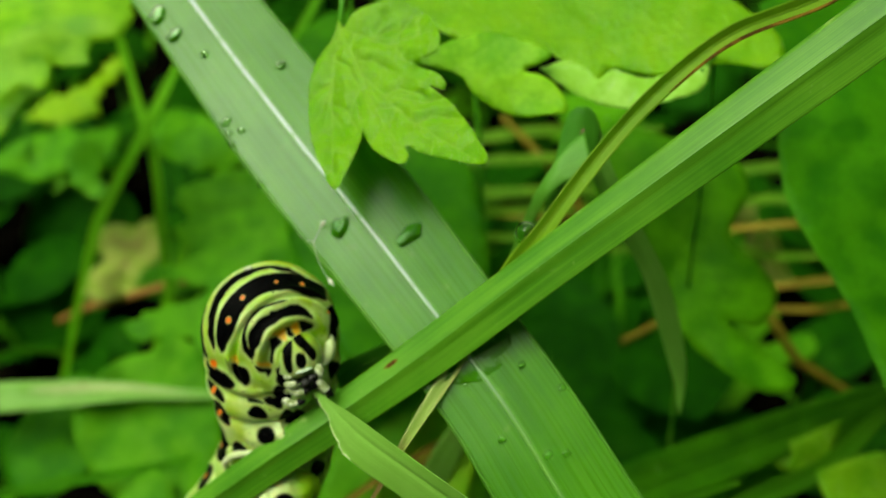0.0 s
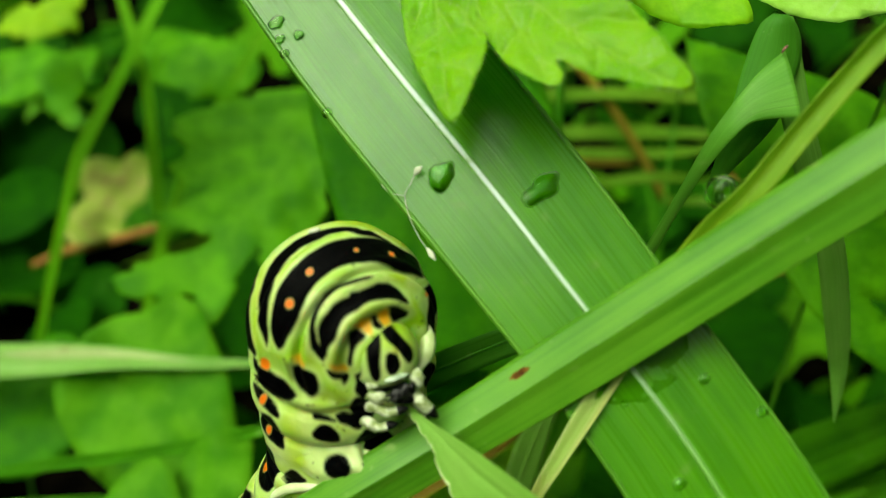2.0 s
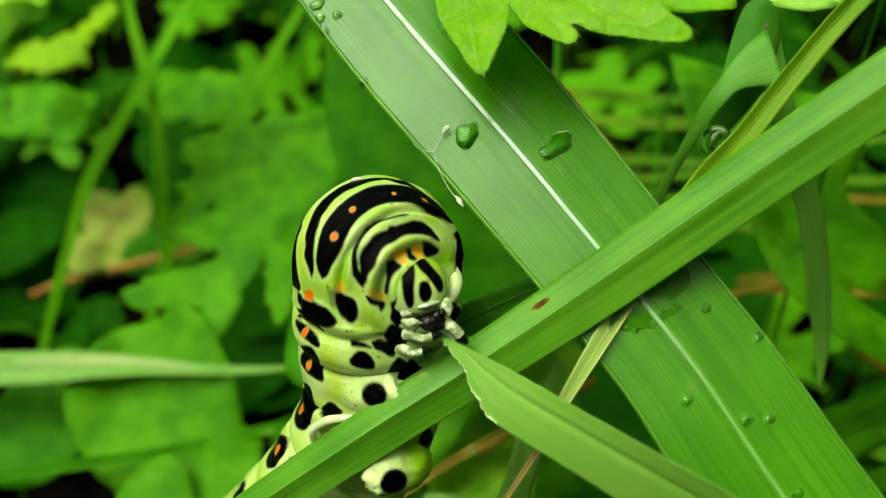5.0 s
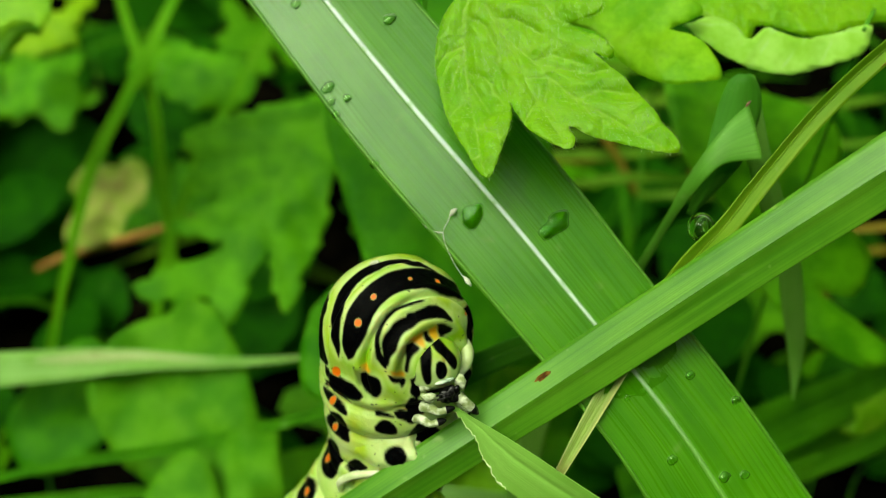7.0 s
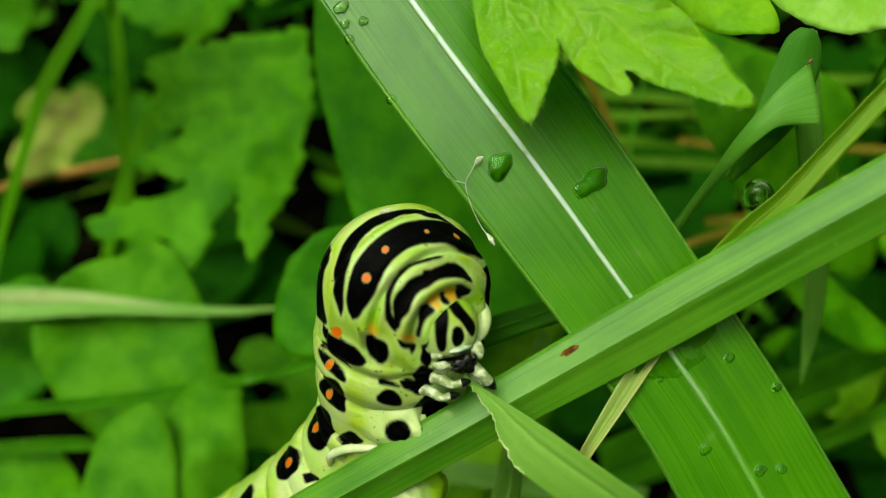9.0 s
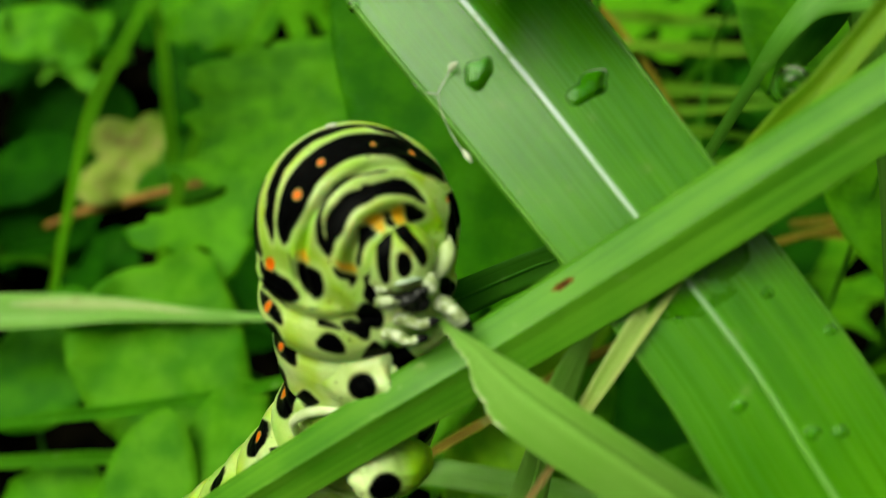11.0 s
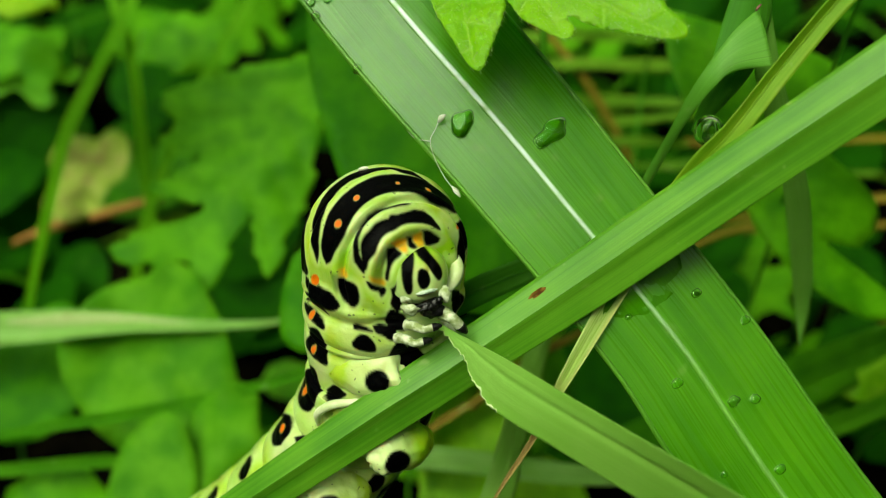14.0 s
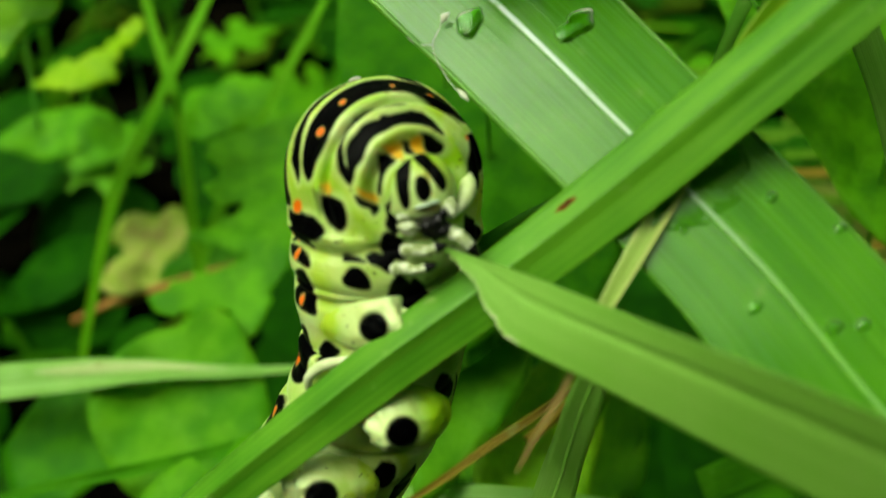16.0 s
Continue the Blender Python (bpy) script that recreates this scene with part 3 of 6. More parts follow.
def build_wide_blade():
    ob, top, nor = ribbon("wide_grass_blade", WIDE_L, WIDE_R, M_WIDE, n=150, m=33, sag=0.0, keel=0.04, thick=0.014, wave=0.006, seed=3)
    tagged(ob, "broad green grass blade with white midrib, wet with drops", "grass blade")
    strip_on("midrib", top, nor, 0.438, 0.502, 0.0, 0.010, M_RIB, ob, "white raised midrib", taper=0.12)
    strip_on("margin", top, nor, 0.0, 0.034, 0.0, 0.012, M_FOLD, ob)
    strip_on("margin", top, nor, 0.97, 1.0, 0.0, 0.010, M_FOLD, ob)
    return top, nor


WIDE_TOP, WIDE_NOR = build_wide_blade()


def on_wide(x, y, z):
    """The place on the broad blade nearest to a point."""
    p = np.array([x, y, z])
    d = np.linalg.norm(WIDE_TOP - p, axis=2)
    j, i = np.unravel_index(np.argmin(d), d.shape)
    return p + WIDE_NOR[j] * ((WIDE_TOP[j, i] - p) @ WIDE_NOR[j])

FOLD_U = [(3.9, 4.3, 2.62), (2.6, 4.68, 1.60), (1.0, 5.22, 0.335), (0.0, 5.55, -0.45), (-0.6, 5.68, -0.90), (-1.2, 5.75, -1.325), (-2.23, 6.02, -2.13), (-3.2, 6.5, -3.05), (-4.4, 7.4, -4.6), (-5.2, 8.6, -8.0), (-5.4, 9.6, -10.5)]
FOLD_D = [(3.95, 4.22, 2.22), (2.66, 4.6, 1.20), (1.0, 5.13, -0.04), (0.0, 5.46, -0.82), (-0.6, 5.60, -1.24), (-1.2, 5.67, -1.64), (-2.23, 5.95, -2.40), (-3.2, 6.46, -3.32), (-4.4, 7.4, -4.9), (-5.3, 8.6, -8.0), (-5.5, 9.6, -10.5)]


def build_folded_blade():
    ob, top, nor = ribbon("folded_grass_blade", FOLD_U, FOLD_D, M_FOLD, n=140, m=41, profile=[(0, 0.03), (0.06, 0.045), (0.45, 0.092), (0.52, 0.1), (0.58, 0.085), (0.66, 0.06), (1, 0)], sag=0.008, thick=0.02, wave=0.004, seed=5)
    tagged(ob, "long keeled green grass blade crossing the broad blade", "grass blade")
    strip_on("keel", top, nor, 0.505, 0.535, 0.0, 0.002, M_FOLD, ob)
    # a small brown scar on the upper facet
    j = int(np.argmin(np.linalg.norm(top[:, 10] - (-0.33, 5.55, -0.735), axis=1)))
    c, n = top[j, 10], nor[j]
    t = (top[j + 2, 10] - top[j - 2, 10]) / np.linalg.norm(top[j + 2, 10] - top[j - 2, 10])
    side = (top[j, 14] - top[j, 4]) / np.linalg.norm(top[j, 14] - top[j, 4])
    face = np.cross(t, side)
    face *= -np.sign(face[1])
    v = [c + face * 0.006]
    for i in range(20):
        a = 2 * math.pi * i / 20
        k = 1 + 0.5 * noise.noise(Vector((math.cos(a) * 1.7, math.sin(a) * 1.7, 4.2)))
        v.append(c + t * 0.055 * k * math.cos(a) + side * 0.022 * k * math.sin(a) + face * 0.0015)
    mesh_object("brown_spot", v, [(0, 1 + i, 1 + (i + 1) % 20) for i in range(20)], M_SPOT, ob, "small brown scar")
    return ob


build_folded_blade()

CUT_U = [(-0.90, 5.57, -0.935), (-0.55, 5.28, -1.08), (-0.3, 5.06, -1.2), (0.2, 4.64, -1.44), (0.7, 4.27, -1.69), (1.4, 3.88, -2.05), (2.4, 3.6, -2.75), (3.6, 3.7, -4.0), (4.6, 4.6, -6.5), (5.2, 6.6, -11.5)]
CUT_D = [(-0.89, 5.58, -0.97), (-0.77, 5.46, -1.12), (-0.62, 5.33, -1.34), (-0.3, 5.14, -1.52), (0.2, 4.92, -1.80), (0.7, 4.70, -2.08), (1.4, 4.38, -2.50), (2.3, 4.05, -3.2), (3.4, 4.05, -4.4), (4.4, 4.8, -6.8), (5.0, 6.6, -11.5)]


def build_cut_blade():
    ob, top, nor = ribbon("eaten_grass_blade", CUT_U, CUT_D, M_CUT, n=1100, m=31, profile=[(0, 0), (0.28, -0.010), (0.345, -0.022), (0.41, -0.012), (1, 0)], thick=0.014, jag=(0.041, 0.034), wave=0.006, seed=8)
    tagged(ob, "pale green grass blade with a chewed end held by the caterpillar", "grass blade")
    strip_on("chewed_margin", top, nor, 0.93, 1.0, 0.0, 0.006, M_CHEWED, ob, "ragged pale bitten margin", 3, 46, ragged=0.95)
    strip_on("margin", top, nor, 0.0, 0.03, 0.0, 0.003, M_CUT, ob)
    return ob


build_cut_blade()

THIN_C = [(4.2, 5.2, 2.3), (2.79, 5.2, 1.78), (2.37, 5.2, 1.57), (1.84, 5.2, 1.36), (1.46, 5.22, 1.08), (1.15, 5.28, 0.77), (0.86, 5.31, 0.41), (0.64, 5.35, 0.11), (0.48, 5.42, -0.09), (0.27, 5.53, -0.44), (0.085, 5.53, -0.76), (-0.10, 5.46, -1.035), (-0.262, 5.40, -1.285), (-0.40, 5.36, -1.526), (-0.55, 5.36, -1.76), (-0.62, 5.36, -1.88)]
THIN_W = [0.12, 0.12, 0.12, 0.12, 0.12, 0.115, 0.115, 0.115, 0.12, 0.105, 0.095, 0.08, 0.055, 0.03, 0.02, 0.01]


def side_lines(centre, widths, tilt=0.0):
    """Edge lines to both sides of a centre line that is seen from the front."""
    c = np.array(centre, float)
    t = np.gradient(c, axis=0)
    side = np.cross(t, (0, -1, 0))
    side /= np.linalg.norm(side, axis=1)[:, None]
    side = side + np.outer(np.zeros(len(c)) + tilt, (0, 1, 0))
    w = np.array(widths)[:, None] / 2
    return [tuple(p) for p in c - side * w], [tuple(p) for p in c + side * w]


def build_thin_blade():
    a, b = side_lines(THIN_C, THIN_W, np.interp(np.arange(len(THIN_C)), [0, 6, 9, 11, 15], [-0.3, 0.0, 0.6, 0.6, 0.4]))
    ob, top, nor = ribbon("thin_grass_blade", a, b, M_THIN, n=120, m=9, keel=-0.04, thick=0.012, wave=0.006, seed=2)
    tagged(ob, "thin yellowing grass blade with a dry brown tip", "grass blade")
    strip_on("scorched_margin", top, nor, 0.0, 0.19, 0.001, 0.003, M_SCORCH, ob, "dead brown margin", 28, 56, ends=True)
    strip_on("midrib", top, nor, 0.46, 0.54, 0.0, 0.006, M_THIN, ob)
    strip_on("dry_margin", top, nor, 0.0, 0.2, 0.0, 0.003, M_CREAM, ob, "pale dried margin", 80, 112, ends=True)
    return ob


build_thin_blade()


def build_curled_blade():
    """A blade bent over at the top: one limb falls in front, the other behind."""
    root = new("curled_grass_blade", None)
    tagged(root, "dull green grass blade bent over and hanging down", "grass blade")
    a = [(0.733, 6.2, 0.143), (0.796, 6.1, 0.503), (0.84, 6.08, 0.714), (0.878, 6.06, 0.878), (0.92, 6.04, 0.993), (0.976, 6.02, 1.042)]
    b = [(0.772, 6.2, 0.127), (1.044, 6.1, 0.466), (1.122, 6.08, 0.68), (1.154, 6.06, 0.836), (1.123, 6.04, 0.97), (1.056, 6.02, 1.041)]
    ribbon("hood", a, b, M_GRASSD, root, "rounded bend of the blade", n=40, m=15, sag=0.05, thick=0.01, seed=4)
    a = [(0.267, 6.6, -0.686), (0.411, 6.4, -0.309), (0.554, 6.15, 0.1), (0.659, 6.02, 0.382), (0.79, 5.96, 0.603), (0.895, 5.95, 0.736), (1.02, 5.96, 0.846)]
    b = [(0.327, 6.6, -0.693), (0.479, 6.4, -0.318), (0.62, 6.14, 0.095), (0.704, 6.0, 0.291), (0.77, 5.93, 0.398), (0.872, 5.9, 0.477), (1.082, 5.86, 0.498)]
    ribbon("front_limb", a, b, M_CURL, root, n=70, m=13, sag=0.02, thick=0.01, seed=9)
    a = [(0.99, 6.06, 1.02), (1.02, 6.12, 0.96), (1.10, 6.2, 0.62), (1.30, 6.4, 0.25), (1.62, 6.75, -0.2), (1.86, 7.05, -0.75), (2.02, 7.25, -1.15), (2.09, 7.3, -1.47)]
    b = [(1.08, 6.02, 1.03), (1.14, 6.08, 0.95), (1.28, 6.2, 0.6), (1.48, 6.4, 0.28), (1.84, 6.8, -0.22), (2.06, 7.1, -0.75), (2.14, 7.25, -1.12), (2.10, 7.3, -1.48)]
    ribbon("rear_limb", a, b, M_REAR, root, n=50, m=9, keel=0.02, thick=0.01, seed=6)
    tube("kink", [(0.991, 5.93, 0.825), (1.001, 5.92, 0.845), (1.023, 5.93, 0.865)], [0.004, 0.01, 0.003], plain_material("bruise", (0.14, 0.05, 0.04), (0.26, 0.12, 0.08), 2000.0), root, "reddish bruise at the bend", n=8, m=8)
    return root


build_curled_blade()


# ---------------------------------------------------------------- lobed leaves
def tri_depth(x, z):
    g = 0.63 * (z - 0.38) if z < 0.85 else 0.296 + 0.3 * (z - 0.85)
    droop = -0.5 * max(0.0, x - 0.0) ** 1.5
    return 5.42 - 0.37 * (x + 0.71) + g + droop


TRI = [(-0.76, 1.66), (-0.80, 1.52), (-0.91, 1.35), (-0.96, 1.11), (-0.92, 0.79), (-0.82, 0.56), (-0.71, 0.39), (-0.63, 0.52), (-0.56, 0.70), (-0.545, 0.80), (-0.58, 0.93), (-0.53, 0.77), (-0.45, 0.65), (-0.35, 0.58), (-0.26, 0.55), (-0.225, 0.60), (-0.24, 0.68), (-0.10, 0.61), (0.26, 0.53), (0.22, 0.70), (0.14, 0.85), (0.04, 0.98), (-0.09, 1.10), (0.0, 1.06), (0.02, 1.10), (-0.04, 1.18), (-0.19, 1.27), (-0.05, 1.33), (-0.02, 1.43), (-0.06, 1.56), (-0.15, 1.68), (-0.30, 1.76), (-0.48, 1.76), (-0.64, 1.70), (-0.71, 1.60)]
TRI_VEINS = [[(-0.75, 1.64), (-0.79, 1.04), (-0.72, 0.43)], [(-0.75, 1.6), (-0.57, 1.23), (-0.24, 0.88), (0.22, 0.55)], [(-0.74, 1.6), (-0.37, 1.42), (-0.09, 1.5)], [(-0.57, 1.23), (-0.48, 1.0), (-0.29, 0.6)], [(-0.79, 1.15), (-0.88, 0.9)], [(-0.79, 1.0), (-0.66, 0.75)], [(-0.42, 1.06), (-0.12, 0.98), (0.0, 1.0)], [(-0.3, 0.95), (-0.1, 0.72)], [(-0.37, 1.42), (-0.2, 1.65)], [(-0.5, 1.48), (-0.4, 1.68)]]


def side_veins(veins, gap, reach):
    """Small veins that leave the larger ones to both sides."""
    out = []
    for line in veins:
        q = spline([(a, b, 0.0) for a, b in line], 40)[:, :2]
        s = np.r_[0, np.cumsum(np.linalg.norm(np.diff(q, axis=0), axis=1))]
        for k, at in enumerate(np.arange(gap * 0.6, s[-1] - gap * 0.4, gap)):
            j = int(np.searchsorted(s, at))
            t = q[min(39, j + 1)] - q[max(0, j - 1)]
            t = t / np.linalg.norm(t)
            side = np.array([-t[1], t[0]]) * (1 if k % 2 else -1)
            mid, end = q[j] + (t * 0.5 + side) * reach * 0.45, q[j] + (t * 1.0 + side * 0.9) * reach * 0.85
            out.append([tuple(q[j]), tuple(mid), tuple(end)])
    return out


def build_hairs(blade, count, parent, seed):
    """Fine pale hairs that lie on the leaf's face."""
    rng = np.random.RandomState(seed)
    inv = BASE.inverted()
    half = len(blade.data.vertices) // 2
    V_, F_ = [], []
    for i in rng.randint(0, half, count):
        vert = blade.data.vertices[int(i)]
        p, n = inv @ vert.co * 100, inv.to_3x3() @ vert.normal
        if n.y > 0:
            n = -n
        way = Vector((rng.normal(0.45, 0.25), 0, rng.normal(-0.7, 0.25)))
        way = (way - n * way.dot(n)).normalized()
        side = way.cross(n)
        ln, w = rng.uniform(0.008, 0.02), rng.uniform(0.0004, 0.0008)
        off = len(V_)
        for k, (along, up) in enumerate(((0, 0.0), (0.5, 0.003), (1.0, 0.002))):
            c = p + way * (ln * along) + n * (up + 0.001) + side * (0.004 * math.sin(along * 3 + i))
            V_ += [tuple(c - side * w), tuple(c + side * w), tuple(c + n * w * 1.6)]
        for k in (0, 3):
            F_ += [(off + k, off + k + 1, off + k + 4, off + k + 3), (off + k + 1, off + k + 2, off + k + 5, off + k + 4), (off + k + 2, off + k, off + k + 3, off + k + 5)]
    ob = mesh_object("hairs", V_, F_, M_HAIR, parent, "fine whitish hairs")
    return tagged(ob, "fine whitish hairs", kind="stuff")


def build_near_leaf():
    root = new("lobed_leaf", None)
    tagged(root, "bright green lobed leaf with fine hairs and a wet surface", "leaf", group="lobed leaves")
    blade = leaf_sheet("leaf_blade", TRI, TRI_VEINS + side_veins(TRI_VEINS[:4], 0.17, 0.26), tri_depth, M_MUG, root, step=0.02, quilt=0.04, teeth=0.006, seed=1, wave=0.06)
    build_hairs(blade, 3200, root, 5)
    tube("stalk", [(-0.75, 6.02, 1.62), (-0.74, 6.1, 1.85), (-0.72, 6.3, 2.4), (-0.5, 6.9, 3.4), (0.2, 8.2, 3.0), (0.6, 10.5, -2.0), (0.8, 11.5, -4.5)], [0.022, 0.03, 0.035, 0.04, 0.05, 0.06], M_STEM, root, n=40)
    return root


build_near_leaf()


def tilted(y0, z0, slope, x0=0.0, lean=0.0):
    return lambda x, z: y0 + slope * (z - z0) + lean * (x - x0)


def simple_veins(outline, base, tip, pairs=4):
    """A midvein and side veins that run out to the margin."""
    o = np.array(outline, float)
    b, t = np.array(base, float), np.array(tip, float)
    veins = [[tuple(b), tuple(t)]]
    ax = (t - b) / np.linalg.norm(t - b)
    perp = np.array([-ax[1], ax[0]])
    half = np.abs((o - b) @ perp).max()
    for i in range(pairs):
        s = b + (t - b) * (0.12 + 0.75 * i / pairs)
        for sg in (-1, 1):
            veins.append([tuple(s), tuple(s + (ax * 0.75 + perp * sg) * half * 0.85)])
    return veins


def hung_leaf(name, outline, base, tip, depth, material, label, category="leaf", stalk=None, step=0.1, group="", seed=0, pairs=4, teeth=0.01, wave=0.12, quilt=0.035, sr=0.02, saw=None):
    """A leaf with its blade and, where it shows, its stalk."""
    root = new(name, None)
    tagged(root, label, category, group)
    leaf_sheet("leaf_blade", outline, simple_veins(outline, base, tip, pairs), depth, material, root, step=step, quilt=quilt, teeth=teeth, seed=seed, wave=wave, saw=saw)
    y = depth(*base)
    line = stalk or [(base[0], y, base[1]), (base[0] * 1.12, y * 1.12, base[1] * 1.12), (base[0] * 1.3, y * 1.32, base[1] * 1.3 - 0.6), (base[0] * 1.3, y * 1.38, base[1] * 1.3 - 2.5)]
    tube("stalk", line, [sr * 0.7, sr, sr * 1.2], M_STEM, root, n=24, m=8)
    return root


hung_leaf("lobed_leaf", [(-0.3, 1.42), (-0.06, 1.55), (0.24, 1.66), (0.45, 1.66), (0.64, 1.60), (0.80, 1.52), (0.81, 1.44), (0.64, 1.37), (0.60, 1.35), (0.78, 1.30), (0.88, 1.20), (0.93, 1.04), (0.78, 1.0), (0.58, 0.99), (0.38, 1.06), (0.22, 1.18), (0.14, 1.30), (0.0, 1.36)], (-0.3, 1.46), (0.86, 1.08), tilted(6.25, 1.3, 0.25), M_MUGL, "green lobed leaf behind the bright one", group="lobed leaves", step=0.045, seed=11, quilt=0.015, wave=0.06, stalk=[(-0.28, 6.3, 1.45), (-0.6, 6.9, 1.6), (-0.5, 9.5, -1.0), (-0.4, 11.0, -4.5)])
hung_leaf("lobed_leaf", [(-0.6, 2.1), (-0.19, 1.86), (0.16, 1.66), (0.5, 1.62), (0.73, 1.64), (0.95, 1.50), (1.12, 1.38), (1.21, 1.30), (1.27, 1.34), (1.32, 1.43), (1.5, 1.40), (1.74, 1.34), (2.0, 1.42), (2.26, 1.46), (2.5, 1.42), (2.66, 1.45), (2.72, 1.6), (2.68, 1.75), (2.5, 1.95), (2.1, 2.3), (1.5, 2.7), (0.7, 2.8), (-0.2, 2.6)], (-0.5, 2.5), (2.5, 1.55), tilted(6.45, 1.3, 0.5), M_MUG, "large bright yellow-green lobed leaf, wet and glossy", group="lobed leaves", step=0.07, seed=12, quilt=0.025, wave=0.08, pairs=5, stalk=[(-0.5, 7.05, 2.5), (-0.9, 8.0, 2.2), (-0.8, 10.5, -2.0), (-0.8, 11.5, -4.5)])
hung_leaf("lobed_leaf", [(0.74, 1.40), (0.95, 1.24), (1.15, 1.13), (1.41, 1.07), (1.62, 1.10), (1.79, 1.15), (1.95, 1.2), (2.03, 1.28), (2.05, 1.42), (1.80, 1.36), (1.55, 1.32), (1.32, 1.39), (1.20, 1.31), (1.10, 1.42), (0.93, 1.46)], (2.0, 1.38), (0.8, 1.41), tilted(6.36, 1.2, 0.2), M_UNDER, "pale turned-over leaf showing its whitish underside", group="lobed leaves", step=0.05, seed=13, quilt=0.02, wave=0.04, stalk=[(2.0, 6.38, 1.38), (2.2, 6.7, 1.4), (2.6, 9.0, -1.0), (2.8, 11.0, -4.5)])
# marks on the unrolled skin: across and up in centimetres
BLACK, GOLD, ORANGE, GREY = [], [], [], []
BLACK.append([(-1.498, -0.653), (-1.536, -0.585), (-1.534, -0.488), (-1.511, -0.386), (-1.466, -0.302), (-1.399, -0.219), (-1.321, -0.152), (-1.219, -0.096), (-1.084, -0.059), (-0.946, -0.05), (-0.791, -0.09), (-0.596, -0.139), (-0.702, -0.291), (-0.794, -0.275), (-0.899, -0.254), (-1.002, -0.235), (-1.104, -0.239), (-1.199, -0.255), (-1.274, -0.304), (-1.327, -0.369), (-1.361, -0.452), (-1.385, -0.514), (-1.428, -0.581), (-1.461, -0.633)])  # the broad band
BLACK.append([(-1.574, -0.656), (-1.607, -0.567), (-1.641, -0.449), (-1.634, -0.336), (-1.605, -0.224), (-1.532, -0.127), (-1.438, -0.045), (-1.322, 0.006), (-1.224, 0.037), (-1.09, 0.041), (-0.99, -0.013), (-0.871, -0.06), (-0.998, -0.039), (-1.105, -0.04), (-1.223, -0.012), (-1.334, -0.073), (-1.437, -0.143), (-1.516, -0.245), (-1.533, -0.339), (-1.553, -0.427), (-1.564, -0.525), (-1.56, -0.606)])  # the band behind it
BLACK.append([(-1.8, -0.2), (-1.93, -0.389), (-1.95, -0.503), (-1.9, -0.611), (-1.82, -0.7), (-1.716, -0.738), (-1.695, -0.71), (-1.721, -0.629), (-1.741, -0.52), (-1.734, -0.424), (-1.707, -0.321)])  # the third band
BLACK.append([(-0.668, -0.34), (-0.58, -0.38), (-0.55, -0.493), (-0.57, -0.6), (-0.64, -0.66), (-0.72, -0.6), (-0.685, -0.484), (-0.696, -0.41)])  # its far end
BLACK.append([(-1.273, -0.661), (-1.283, -0.597), (-1.285, -0.526), (-1.249, -0.465), (-1.207, -0.419), (-1.158, -0.396), (-1.148, -0.379), (-1.102, -0.368), (-1.072, -0.356), (-1.005, -0.334), (-0.947, -0.343), (-0.897, -0.38), (-0.87, -0.436), (-0.945, -0.413), (-1.01, -0.411), (-1.072, -0.421), (-1.131, -0.458), (-1.172, -0.482), (-1.203, -0.529), (-1.217, -0.576), (-1.244, -0.615), (-1.26, -0.661)])  # the band of the collar
BLACK.append([(-1.319, -0.626), (-1.324, -0.538), (-1.324, -0.482), (-1.284, -0.407), (-1.225, -0.348), (-1.148, -0.316), (-1.06, -0.304), (-1.057, -0.312), (-1.151, -0.34), (-1.211, -0.356), (-1.262, -0.409), (-1.292, -0.469), (-1.304, -0.524), (-1.296, -0.588), (-1.272, -0.629), (-1.267, -0.677), (-1.281, -0.676)])  # shade in the crease round the collar, painted black
BLACK.append([(-1.051, -0.483), (-1.008, -0.485), (-0.994, -0.533), (-1.018, -0.544), (-1.039, -0.53)])
BLACK.append([(-0.973, -0.445), (-0.936, -0.446), (-0.872, -0.473), (-0.851, -0.503), (-0.898, -0.524), (-0.945, -0.516), (-0.938, -0.489)])
BLACK.append([(-1.152, -0.553), (-1.102, -0.543), (-1.08, -0.574), (-1.118, -0.615), (-1.138, -0.663), (-1.145, -0.721), (-1.159, -0.717), (-1.151, -0.648)])
BLACK.append([(-1.254, -0.727), (-1.22, -0.736), (-1.16, -0.773), (-1.16, -0.798), (-1.181, -0.808), (-1.194, -0.782), (-1.234, -0.762)])
BLACK.append([(-1.411, -0.724), (-1.397, -0.718), (-1.336, -0.735), (-1.303, -0.769), (-1.298, -0.832), (-1.32, -0.871), (-1.361, -0.867), (-1.394, -0.835), (-1.412, -0.775)])
BLACK.append([(-1.73, -0.746), (-1.644, -0.777), (-1.549, -0.792), (-1.475, -0.814), (-1.422, -0.849), (-1.41, -0.88), (-1.438, -0.905), (-1.501, -0.913), (-1.581, -0.88), (-1.666, -0.836), (-1.724, -0.787)])
BLACK.append([(-1.718, -0.837), (-1.606, -0.845), (-1.54, -0.887), (-1.511, -0.951), (-1.538, -0.945), (-1.618, -0.908), (-1.779, -0.892)])
BLACK.append([(-1.784, -0.909), (-1.666, -0.939), (-1.582, -0.972), (-1.529, -1.011), (-1.531, -1.034), (-1.592, -1.018), (-1.681, -0.984), (-1.777, -0.93)])
BLACK.append([(-1.699, -1.054), (-1.586, -1.042), (-1.533, -1.099), (-1.55, -1.19), (-1.531, -1.233), (-1.549, -1.255), (-1.618, -1.242), (-1.707, -1.215), (-1.8, -1.16)])
BLACK.append([(-1.887, -1.315), (-1.695, -1.31), (-1.65, -1.371), (-1.639, -1.455), (-1.685, -1.541), (-1.751, -1.546), (-1.839, -1.489), (-1.89, -1.404)])
